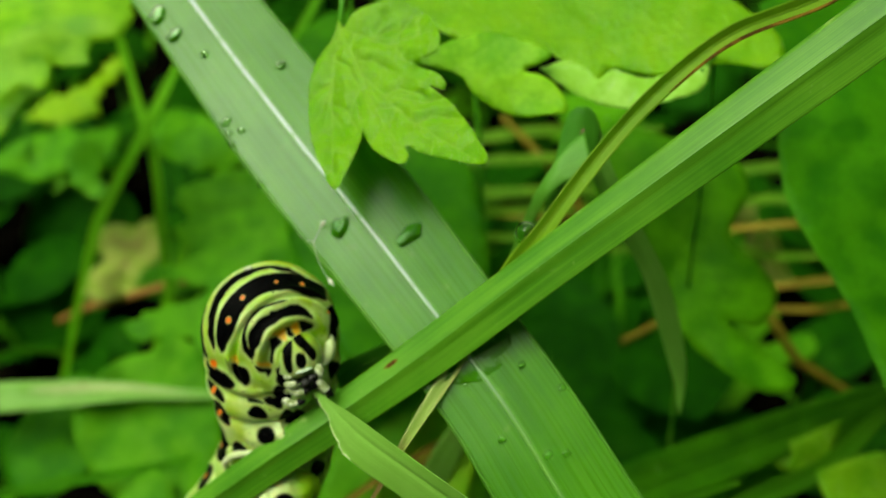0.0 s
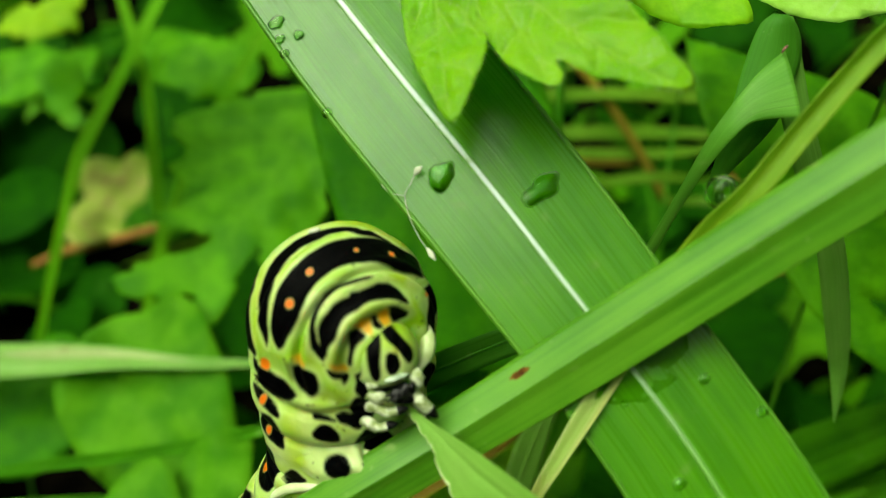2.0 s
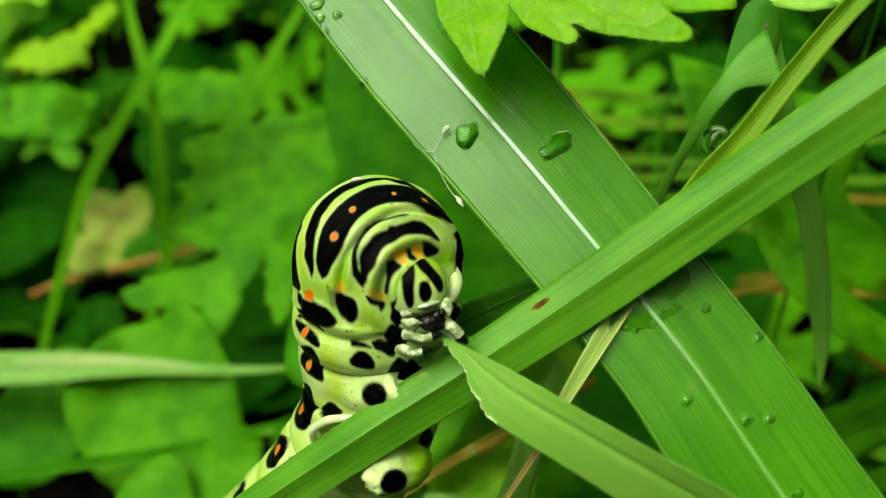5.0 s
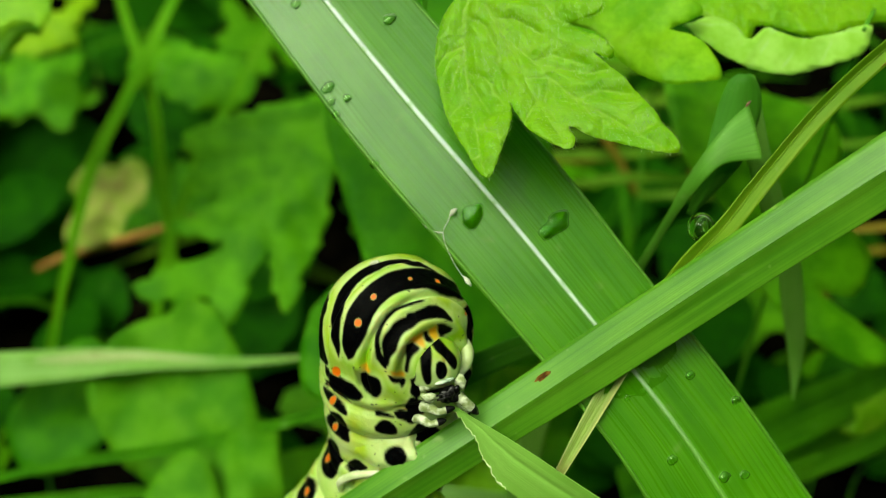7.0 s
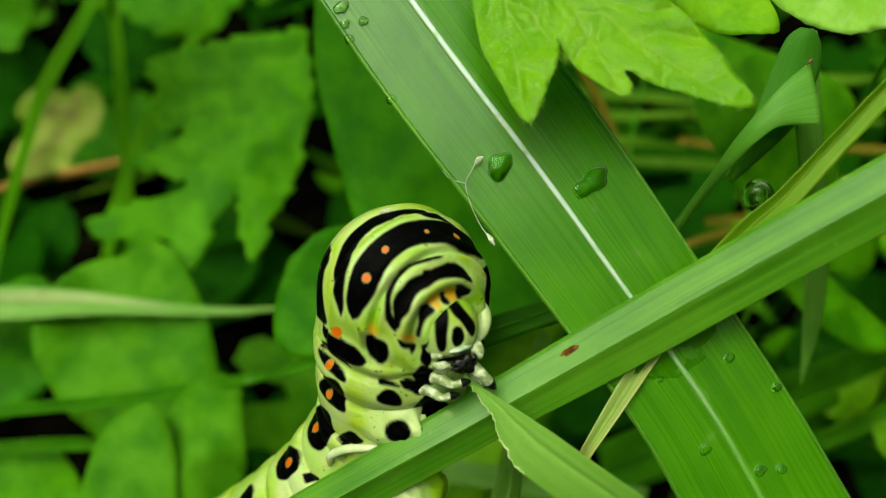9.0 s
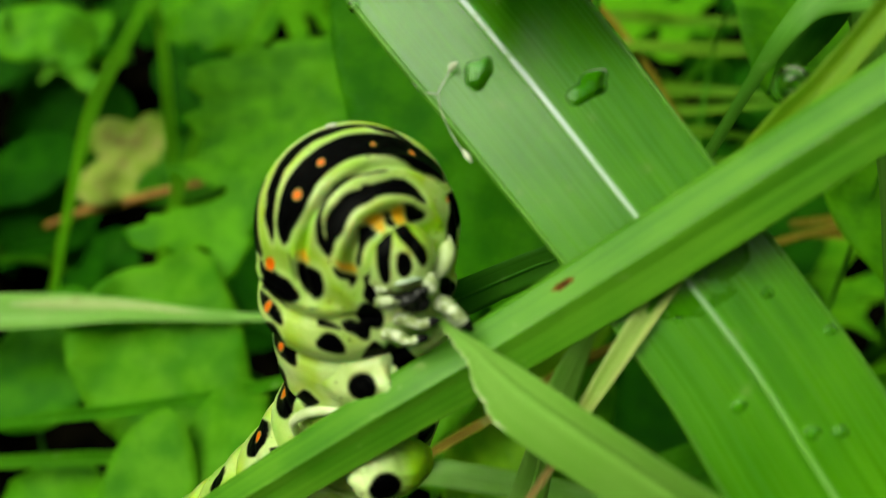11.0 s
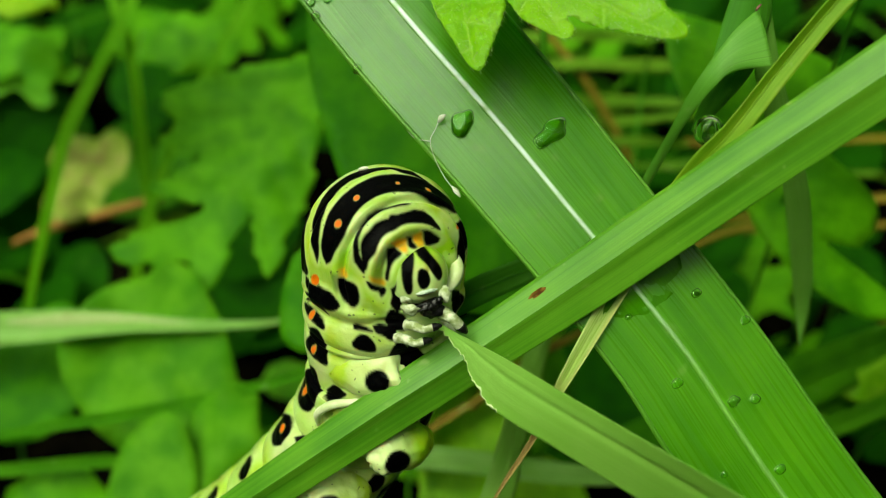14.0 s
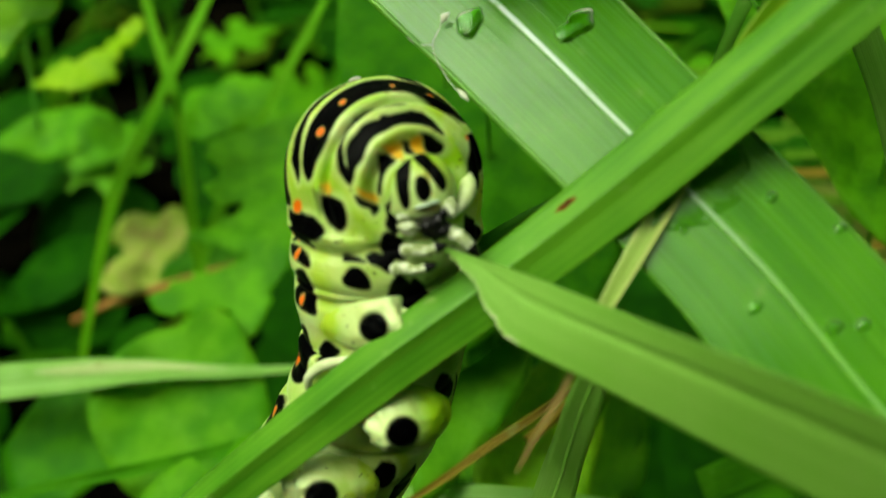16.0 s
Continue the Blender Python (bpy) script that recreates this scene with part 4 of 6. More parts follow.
BLACK.append([(-2.042, -1.547), (-1.92, -1.579), (-1.864, -1.642), (-1.842, -1.708), (-1.918, -1.787), (-1.999, -1.777), (-2.06, -1.67)])
BLACK.append([(-1.125, -0.772), (-1.098, -0.749), (-1.072, -0.812), (-1.067, -0.874), (-1.101, -0.881), (-1.127, -0.852), (-1.12, -0.813)])
BLACK.append([(-1.158, -0.938), (-1.135, -0.882), (-1.088, -0.893), (-1.041, -0.94), (-1.044, -0.996), (-1.072, -1.009), (-1.126, -0.988), (-1.153, -0.969)])
BLACK.append([(-1.223, -0.987), (-1.188, -0.975), (-1.105, -0.987), (-1.101, -1.044), (-1.123, -1.054), (-1.17, -1.028), (-1.21, -1.01)])
BLACK.append([(-1.341, -0.99), (-1.312, -0.981), (-1.224, -1.01), (-1.301, -1.011), (-1.335, -1.008)])
BLACK.append([(-1.339, -1.078), (-1.302, -1.038), (-1.254, -1.036), (-1.214, -1.078), (-1.209, -1.121), (-1.244, -1.128), (-1.306, -1.116), (-1.333, -1.1)])
BLACK.append([(-1.11, -1.088), (-1.075, -1.063), (-1.001, -1.134), (-0.961, -1.184), (-0.988, -1.221), (-1.039, -1.251), (-1.077, -1.208), (-1.127, -1.197), (-1.133, -1.16)])
BLACK.append([(-1.04, -1.108), (-1.005, -1.083), (-0.931, -1.154), (-0.891, -1.204), (-0.918, -1.241), (-0.969, -1.271), (-1.007, -1.228), (-1.057, -1.217), (-1.063, -1.18)])
BLACK.append([(-1.596, -1.452), (-1.497, -1.376), (-1.423, -1.403), (-1.413, -1.429), (-1.515, -1.483), (-1.557, -1.474)])
BLACK.append([(-0.725, -0.788), (-0.593, -0.827), (-0.621, -0.903), (-0.688, -0.939), (-0.727, -0.889)])
BLACK.append([(-0.905, -1.612), (-0.853, -1.56), (-0.725, -1.648), (-0.726, -1.73), (-0.834, -1.738), (-0.884, -1.686)])
BLACK.append([(-0.683, -1.6), (-0.591, -1.733), (-0.668, -1.847), (-0.772, -1.905), (-0.665, -1.839), (-0.671, -1.71)])
BLACK.append([(-1.261, -2.032), (-1.208, -1.998), (-1.136, -2.023), (-1.137, -2.102), (-1.195, -2.154), (-1.261, -2.084)])
BLACK.append([(-0.988, -2.075), (-0.964, -2.227), (-1.084, -2.297), (-1.142, -2.264), (-1.078, -2.148)])
BLACK.append([(-1.788, -1.725), (-1.719, -1.707), (-1.659, -1.727), (-1.72, -1.76), (-1.753, -1.772)])
GOLD.append([(-1.134, -0.521), (-1.074, -0.493), (-1.043, -0.498), (-1.049, -0.563), (-1.074, -0.565), (-1.102, -0.543)])
GOLD.append([(-1.016, -0.47), (-0.971, -0.453), (-0.934, -0.506), (-0.98, -0.539), (-0.995, -0.525)])
GOLD.append([(-1.24, -0.693), (-1.166, -0.729), (-1.166, -0.763), (-1.227, -0.728)])
GOLD.append([(-1.41, -0.673), (-1.376, -0.669), (-1.356, -0.702), (-1.397, -0.718)])
GREY.append([(-1.459, -0.691), (-1.411, -0.704), (-1.413, -0.795), (-1.44, -0.782)])
ORANGE += [(x, z, (0.86 if z > -0.6 else 1.2) * r) for x, z, r in [(-1.434, -0.428, 0.028), (-1.345, -0.274, 0.022), (-1.116, -0.151, 0.015), (-0.91, -0.157, 0.023), (-1.846, -0.4, 0.015), (-1.715, -0.096, 0.015), (-0.71, -0.395, 0.02), (-1.602, -0.756, 0.027), (-1.691, -0.89, 0.022), (-1.657, -0.973, 0.022), (-1.676, -1.184, 0.023), (-1.8, -1.419, 0.028), (-1.935, -1.674, 0.028)]]


HEAD_STRIPE_L = [(-0.57, 0.82), (-0.4, 0.91), (-0.46, 0.35), (-0.41, -0.1), (-0.47, -0.25), (-0.61, -0.06), (-0.7, 0.27), (-0.69, 0.61)]
HEAD_STRIPE_R = [(-0.29, 0.95), (-0.02, 0.99), (0.21, 0.82), (0.46, 0.59), (0.56, 0.38), (0.48, 0.24), (0.29, 0.41), (0.04, 0.69), (-0.2, 0.85)]
HEAD_SPOT = [(-0.23, 0.47), (-0.13, 0.53), (0.04, 0.44), (0.13, 0.22), (0.05, 0.01), (-0.11, 0.02), (-0.23, 0.22)]
HEAD_SIDE = [(-0.98, 0.1), (-0.9, 0.0), (-0.86, -0.3), (-0.9, -0.5), (-0.98, -0.4)]
HEAD_CHIN = [(-0.3, -0.72), (0.1, -0.66), (0.45, -0.6), (0.5, -0.8), (0.1, -0.95), (-0.3, -0.9)]


def loop_mask(at, loop, soft=0.007, rag=None, grow=0.0):
    """How far the places lie in a rounded closed loop, with a soft edge."""
    o = spline(list(loop) + [loop[0]], 12 * len(loop))[:-1]
    lo, hi = o.min(0) - 0.06, o.max(0) + 0.06
    near = np.where(((at > lo) & (at < hi)).all(1))[0]
    out = np.zeros(len(at))
    if not len(near):
        return out
    p = at[near]
    d = np.full(len(p), 9.0)
    for a, b in zip(o, np.roll(o, -1, 0)):
        ab = b - a
        k = np.clip(((p - a) @ ab) / (ab @ ab + 1e-12), 0, 1)
        d = np.minimum(d, np.hypot(*(p - a - k[:, None] * ab).T))
    d = np.where(inside(o, p[:, 0], p[:, 1]), d, -d) + grow
    if rag is not None:
        d = d + rag[near]
    out[near] = np.clip(d / soft + 0.5, 0, 1)
    return out


def cat_marks(H, phi, pts, skin):
    """Black, orange and yellow masks over the body, and where its skin is whitish."""
    at = skin.reshape(-1, 2)
    p = pts.reshape(-1, 3)
    rag = 0.003 * np.array([noise.noise(Vector((a * 24, b * 24, 0.7))) for a, b in at])
    black, orange, gold = np.zeros(len(at)), np.zeros(len(at)), np.zeros(len(at))
    rim = np.zeros(len(at))
    for loop in BLACK:
        black = np.maximum(black, loop_mask(at, loop, 0.011, rag, 0.004))
        rim = np.maximum(rim, loop_mask(at, loop, 0.05, rag, -0.005 + 0.025))
    for loop in GREY:
        black = np.maximum(black, 0.55 * loop_mask(at, loop, 0.03, rag * 3))
    for loop in GOLD:
        gold = np.maximum(gold, loop_mask(at, loop, 0.02, rag))
    for x, z, r in ORANGE:
        orange = np.maximum(orange, np.clip((r - np.hypot(at[:, 0] - x, at[:, 1] - z) + rag) / 0.006 + 0.5, 0, 1))
    # cross bands on the back of every ring, out of the viewer's sight
    back = np.tile(np.degrees(np.abs(phi)), len(H))
    way = np.repeat(H, len(phi))
    for h in (0.3, 0.55, 1.05, 1.52, 1.98, 2.42, 2.88, 3.3, 3.7):
        black = np.maximum(black, np.clip((0.10 - np.abs(way - h) + rag) / 0.01 + 0.5, 0, 1) * (back > 122) * (h > 0.4))
        for a in (-68, -22, 20, 66) if h > 1.6 else ():
            d = np.hypot((way - h) / 0.09, (((np.tile(np.degrees(phi), len(H)) - a) + 180) % 360 - 180) / 11)
            black = np.maximum(black, np.clip((1 - d) / 0.1 + 0.5, 0, 1))
    front = np.tile(np.cos(phi), len(H))
    # whitish round the black marks and in clouds on the underside
    cloud = np.array([noise.noise(Vector((a * 5, b * 5, 3.7))) for a, b in at])
    under = np.clip((-0.62 - p[:, 2]) / 0.5, 0, 1) * np.clip(front * 1.2 + 0.3, 0, 1)
    pale = np.clip(np.maximum(0.75 * rim, under * np.clip(0.6 + 1.3 * cloud, 0.05, 1)), 0, 1)
    black = black * (1 - orange) * (1 - gold)
    return np.stack([black, orange, gold, pale], 1).reshape(len(H), len(phi), 4)


def caterpillar_material():
    k = Mat("caterpillar_skin")
    a = k.put("ShaderNodeAttribute")
    a.attribute_name = "marks"
    c = k.put("ShaderNodeSeparateColor", (0, a.outputs[0]))
    co = k.coords()
    big, fine = k.noise(co, 260.0, 3.0), k.noise(co, 2200.0, 4.0)
    skin = k.mix(k.ramp(big, 0.35, 0.68), rgb(0.26, 0.50, 0.006), rgb(0.40, 0.57, 0.03))
    skin = k.mix(k.math("MULTIPLY", a.outputs["Alpha"], 0.85), skin, rgb(0.60, 0.70, 0.33))
    cloud = k.ramp(k.noise(co, 420.0, 3.0), 0.50, 0.66)
    skin = k.mix(k.math("MULTIPLY", cloud, 0.55), skin, rgb(0.58, 0.70, 0.30))
    speck = k.ramp(k.noise(co, 2600.0, 1.0), 0.71, 0.74)
    skin = k.mix(k.math("MULTIPLY", speck, 0.7), skin, rgb(0.02, 0.03, 0.01))
    col = k.mix(c.outputs[2], skin, rgb(0.66, 0.36, 0.006))
    col = k.mix(c.outputs[1], col, rgb(0.72, 0.15, 0.0004))
    dark = k.mix(k.ramp(fine, 0.5, 0.8), rgb(0.0006, 0.0006, 0.0008), rgb(0.003, 0.003, 0.003))
    col = k.mix(c.outputs[0], col, dark)
    rough = k.math("ADD", k.math("MULTIPLY", fine, 0.2), k.math("MULTIPLY_ADD", c.outputs[0], 0.12, 0.22))
    p = k.put("ShaderNodeBsdfPrincipled", ("Base Color", col), ("Roughness", rough), ("Specular IOR Level", k.math("MULTIPLY_ADD", c.outputs[0], -0.40, 0.43)), ("Subsurface Weight", 0.18), ("Subsurface Scale", 0.0012))
    h = k.math("ADD", fine, k.math("MULTIPLY", k.noise(co, 500.0, 4.0), 2.5))
    b = k.put("ShaderNodeBump", ("Height", h), ("Strength", 0.35), ("Distance", 0.00014))
    k.t.links.new(b.outputs[0], p.inputs["Normal"])
    k.t.links.new(p.outputs[0], k.out.inputs[0])
    return k.m


M_CAT = caterpillar_material()
M_PALELEG = plain_material("pale_leg", (0.24, 0.31, 0.10), (0.72, 0.78, 0.56), 2200.0, 0.18, 0.9)
M_SKINFOLD = plain_material("skin_fold", (0.50, 0.62, 0.24), (0.70, 0.76, 0.50), 900.0, 0.3)
M_LIP = plain_material("glassy_lip", (0.30, 0.42, 0.28), (0.66, 0.76, 0.62), 1200.0, 0.12, coat=0.6)
M_BLACK = plain_material("black_shell", (0.002, 0.002, 0.002), (0.008, 0.008, 0.008), 1500.0, 0.25, spec=0.25)


def marked_mesh(name, pts, faces, marks, parent, label=""):
    ob = mesh_object(name, pts, faces, M_CAT, parent, label)
    layer = ob.data.color_attributes.new("marks", "FLOAT_COLOR", "POINT")
    layer.data.foreach_set("color", np.asarray(marks, float).ravel())
    return ob


def blob(centre, axes, n=24, m=32):
    """Points of a rounded lump with three half axes given as vectors."""
    v = []
    for i in range(n + 1):
        th = np.pi * i / n
        for j in range(m):
            ph = 2 * np.pi * j / m
            v.append((np.cos(th), np.sin(th) * np.cos(ph), np.sin(th) * np.sin(ph)))
    v = np.array(v)
    return v, np.array(centre) + v @ np.array(axes, float), grid_faces(m, n + 1, closed=True)


def proleg(root, base, foot, r, spot_at, spot_r, seed):
    """A fleshy foot: a lump from the body to its pale sole, with one black patch."""
    base, foot = np.array(base), np.array(foot)
    ax = (foot - base) / 2
    n = ax / np.linalg.norm(ax)
    up = np.cross(n, (0, -1, 0))
    up /= np.linalg.norm(up)
    fw = np.cross(up, n)
    unit, pts, faces = blob((base + foot) / 2, [ax * 1.12, up * r, fw * r], 64, 84)
    wob = np.array([noise.noise(Vector(tuple(p * 9.0 + seed))) + 0.5 * noise.noise(Vector(tuple(p * 22.0 + seed))) for p in pts])
    end = np.clip((unit[:, 0] - 0.35) / 0.3, 0, 1)
    pts = pts + (unit @ np.array([n, up, fw])) * (wob * (0.014 + 0.034 * end))[:, None]
    none = np.zeros(len(pts))
    front = pts[:, 1] < np.array(spot_at)[1] + 0.12
    black = np.clip((spot_r - np.linalg.norm((pts - np.array(spot_at))[:, [0, 2]], axis=1)) / 0.012 + 0.5, 0, 1) * front
    marks = np.stack([black, none, none, np.clip((unit[:, 0] + 0.25) / 0.7, 0, 1)], 1)
    return marked_mesh("proleg", pts, faces, marks, root, "fleshy pale foot with a black patch")


def build_caterpillar():
    root = new("caterpillar", None)
    tagged(root, "striped green and black caterpillar with orange dots on a grass blade", "caterpillar")
    H, phi, pts, skin = cat_surface()
    m = len(phi)
    marks = cat_marks(H, phi, pts, skin)
    cuts = [0] + [int(np.searchsorted(H, c)) for c in (0.47, 0.82, 1.32, 1.8, 2.25, 2.7, 3.14, 3.56, 3.96)] + [len(H) - 1]
    moving = []
    for i, (a, b) in enumerate(zip(cuts[:-1], cuts[1:])):
        # each piece tucks a few rows in under the one before it
        a0 = max(0, a - 7)
        p, k = pts[a0 : b + 1].copy(), marks[a0 : b + 1]
        mid = p.mean(axis=1)
        for j in range(a - a0):
            p[j] = mid[j] + (p[j] - mid[j]) * (0.992 - 0.012 * (a - a0 - 1 - j))
        f = grid_faces(m, len(p), closed=True)
        if i == 0:
            f = f + [tuple(range(m))[::-1]]
        moving.append(marked_mesh("thorax" if i == 0 else "segment", p.reshape(-1, 3), f, k.reshape(-1, 4), root, "swollen striped fore body" if i == 0 else ""))
    thorax = moving[0]
    # the head, bent to the leaf under the collar
    c = np.array([-0.990, 5.60, -0.70])
    face = np.array([0.30, -0.88, -0.36])
    face /= np.linalg.norm(face)
    right = -np.cross(face, (0, 0, 1.0))
    right *= np.sign(right[0]) / np.linalg.norm(right)
    up = np.cross(right, face)
    up *= np.sign(up[2])
    unit, hp, faces = blob(c, [face * 0.14, right * 0.165, up * 0.18], 90, 120)
    # the cleft between the two halves of the skull, and the mouth below
    x, y, front = unit[:, 1], unit[:, 2], unit[:, 0]
    dent = 0.016 * np.exp(-(((x - 0.05 - 0.12 * y) / 0.10) ** 2)) * np.clip(front, 0, 1) * np.clip(y + 0.3, 0, 1) + 0.03 * np.exp(-(((y + 0.62) / 0.12) ** 2)) * np.clip(front, 0, 1)
    hp = hp - dent[:, None] * face
    flat = np.stack([x, y], 1)
    blk = np.zeros(len(hp))
    for loop in (HEAD_STRIPE_L, HEAD_STRIPE_R, HEAD_SPOT, HEAD_SIDE, HEAD_CHIN):
        blk = np.maximum(blk, loop_mask(flat, loop, 0.05, None, 0.045))
    gold_h = np.clip((0.30 - np.hypot((x - 0.0) * 1.6, y - 0.42)) / 0.2, 0, 1) * (1 - blk) * 0.45
    mk = np.stack([np.maximum(blk * (front > -0.2), 0.06), 0 * blk, gold_h, np.clip(0.6 - 0.6 * y, 0, 1)], 1)
    head = marked_mesh("head", hp, faces, mk, root, "small striped head bent to the leaf")
    # the mouth: a glassy upper lip over black jaws, a feeler's pale base at each side
    for kind, centre, half, turn, mat, text in (
        ("jaw", (-0.905, 5.535, -0.862), (0.062, 0.05, 0.055), 0.2, M_BLACK, "black jaws"),
        ("upper_lip", (-0.94, 5.482, -0.772), (0.056, 0.022, 0.014), 0.33, M_LIP, "glassy pale upper lip"),
        ("lip_lobe", (-1.02, 5.505, -0.872), (0.052, 0.03, 0.030), -0.1, M_PALELEG, "pale lobe beside the jaws"),
        ("lip_lobe", (-1.045, 5.53, -0.81), (0.034, 0.03, 0.034), 0.5, M_PALELEG, "pale lobe beside the jaws"),
        ("feeler_base", (-0.842, 5.51, -0.782), (0.034, 0.035, 0.042), 0.1, M_PALELEG, "pale base of a feeler"),
        ("eye_patch", (-0.866, 5.462, -0.812), (0.022, 0.016, 0.022), 0.0, M_BLACK, "black patch of small eyes"),
    ):
        unit, bp, faces = blob(centre, [(half[0] * math.cos(turn), 0, half[0] * math.sin(turn)), (0, half[1], 0), (-half[2] * math.sin(turn), 0, half[2] * math.cos(turn))], 28, 36)
        bump = np.array([noise.noise(Vector(tuple(p * 32.0))) for p in bp])
        mesh_object(kind, bp + (bp - np.array(centre)) * (0.35 * bump)[:, None], faces, mat, head, text)
    for a, b in (((-0.985, 5.452, -0.848), (-0.905, 5.440, -0.824)), ((-0.98, 5.452, -0.874), (-0.905, 5.440, -0.850))):
        tube("bristle", [a, tuple((np.array(a) + b) / 2 + (0, -0.006, 0.004)), b], [0.007, 0.006, 0.003], M_BLACK, head, "short black bristle", n=8, m=6)
    # true legs, pale with black tips
    for base, knee, tip, r in (
        ((-0.88, 5.58, -0.875), (-0.811, 5.50, -0.905), (-0.734, 5.53, -0.985), 0.033),
        ((-1.06, 5.58, -0.948), (-0.965, 5.50, -0.960), (-0.872, 5.50, -0.936), 0.025),
        ((-1.11, 5.63, -1.028), (-1.012, 5.53, -1.040), (-0.920, 5.53, -1.018), 0.025),
        ((-0.86, 5.66, -0.95), (-0.80, 5.62, -1.0), (-0.78, 5.6, -1.03), 0.024),
    ):
        b, k, t = (np.array(p) for p in (base, knee, tip))
        lumps = 1 + 0.12 * np.sin(np.arange(6) * 2.1 + r * 900)
        leg = tube("leg", [b, (b + k) / 2 + (0, 0, 0.006), k, k + (t - k) * 0.5], list(np.array([1.35, 1.15, 0.95, 1.0, 0.85, 0.8]) * r * lumps), M_PALELEG, root, "short pale jointed leg", n=20, m=14)
        tube("claw", [k + (t - k) * 0.46, k + (t - k) * 0.75, t], [r * 0.98, r * 0.8, r * 0.3], M_BLACK, leg, "black claw", n=10, m=10)
        tube("joint", [b + (k - b) * 0.84, b + (k - b) * 0.9], [r * 0.93, r * 0.93], M_BLACK, leg, "dark joint", n=4, m=12)
    proleg(root, (-1.48, 5.96, -1.24), (-1.05, 5.73, -1.28), 0.155, (-1.215, 5.70, -1.285), 0.07, 1)
    proleg(root, (-1.42, 6.05, -1.62), (-1.30, 5.92, -1.58), 0.085, (-1.405, 5.9, -1.525), 0.065, 2)
    proleg(root, (-0.92, 5.96, -1.70), (-1.27, 5.76, -1.73), 0.15, (-1.10, 5.74, -1.76), 0.075, 3)
    proleg(root, (-1.28, 6.10, -2.08), (-1.68, 5.90, -2.02), 0.15, (-1.50, 5.88, -2.07), 0.08, 4)
    proleg(root, (-1.75, 6.4, -2.35), (-2.0, 6.2, -2.3), 0.12, (-1.9, 6.2, -2.34), 0.06, 5)
    tube("skin_fold", [(-1.56, 6.02, -1.62), (-1.56, 5.92, -1.53), (-1.48, 5.86, -1.465), (-1.36, 5.82, -1.44), (-1.2, 5.82, -1.42)], [0.02, 0.025, 0.027, 0.02, 0.012], M_SKINFOLD, root, "pale fold of skin round a drawn-in foot", n=24, m=10)
    tube("skin_fold", [(-0.83, 5.84, -0.56), (-0.795, 5.74, -0.61), (-0.782, 5.70, -0.67), (-0.80, 5.67, -0.73), (-0.835, 5.66, -0.79)], [0.012, 0.034, 0.042, 0.036, 0.012], M_SKINFOLD, thorax, "pale fold of skin beside the head", n=24, m=14)
    scrap_at = np.array([-1.335, 5.79, -0.118])
    unit, sp, faces = blob(scrap_at, [(0.03, 0, 0.008), (0, 0.02, 0.0), (-0.004, 0, 0.014)], 12, 16)
    mesh_object("white_speck", sp, faces, M_SILK, thorax, "small white speck on the back")
    return thorax, head, moving[1]


THORAX, HEAD, NECK = build_caterpillar()


# ---------------------------------------------------------------- water drops
def wide_normal(x, y, z):
    """The way the broad blade faces at the place nearest to a point."""
    d = np.linalg.norm(WIDE_TOP - np.array([x, y, z]), axis=2)
    j, i = np.unravel_index(np.argmin(d), d.shape)
    i = int(np.clip(i, 3, WIDE_TOP.shape[1] - 4))
    n = np.cross(WIDE_TOP[j + 2, i] - WIDE_TOP[j - 2, i], WIDE_TOP[j, i + 1] - WIDE_TOP[j, i - 1])
    return n / np.linalg.norm(n) * -np.sign(n[1])


def build_drop(x, y, z, r, squash=0.55, stretch=1.0, seed=0, wild=0.0, long=1.0, label="small clear water drop on the grass blade"):
    n = wide_normal(x, y, z)
    a = np.cross(n, (0.589, -0.26, -0.764))
    a /= np.linalg.norm(a)
    b = np.cross(n, a)
    v = []
    m, rings = 44, 16
    for i in range(rings + 1):
        th = np.pi / 2 * i / rings
        for j in range(m):
            ph = 2 * np.pi * j / m
            k = 1 + stretch * (0.22 * noise.noise(Vector((math.cos(ph) * 1.3, math.sin(ph) * 1.3, seed * 3.1))) + wild * (math.sin(2 * ph + seed) + 0.5 * math.sin(3 * ph + 1.7 * seed) + 0.3 * math.sin(5 * ph + seed)))
            v.append((np.sin(th) * np.cos(ph) * k, np.sin(th) * np.sin(ph) * k, np.cos(th) ** (0.75 if wild else 1.0) if i < rings else 0.0))
    v = np.array(v)
    c = on_wide(x, y, z)
    p = c + r * (v[:, :1] * a * 1.15 * long + v[:, 1:2] * b * 0.9 + v[:, 2:] * n * squash) + n * (0.004 if wild else 0.011)
    base = c + r * (v[-m:, :1] * a * 1.1 * long + v[-m:, 1:2] * b * 0.86) - n * 0.03
    f = grid_faces(m, rings + 1, closed=True)
    k = len(p)
    last = (rings) * m
    f += [(last + j, last + (j + 1) % m, k + (j + 1) % m, k + j) for j in range(m)]
    f.append(tuple(k + j for j in range(m))[::-1])
    ob = mesh_object("water_drop", np.vstack([p, base]), f, M_WATER)
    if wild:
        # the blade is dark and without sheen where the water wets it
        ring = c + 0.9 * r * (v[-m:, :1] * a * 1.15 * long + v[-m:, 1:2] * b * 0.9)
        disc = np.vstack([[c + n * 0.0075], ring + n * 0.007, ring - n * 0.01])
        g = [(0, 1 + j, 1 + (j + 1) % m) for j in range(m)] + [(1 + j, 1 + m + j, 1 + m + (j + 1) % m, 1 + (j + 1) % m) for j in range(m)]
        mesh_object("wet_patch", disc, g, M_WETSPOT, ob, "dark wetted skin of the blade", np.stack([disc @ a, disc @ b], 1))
    return tagged(ob, label, "water drop", "drops on the broad blade")


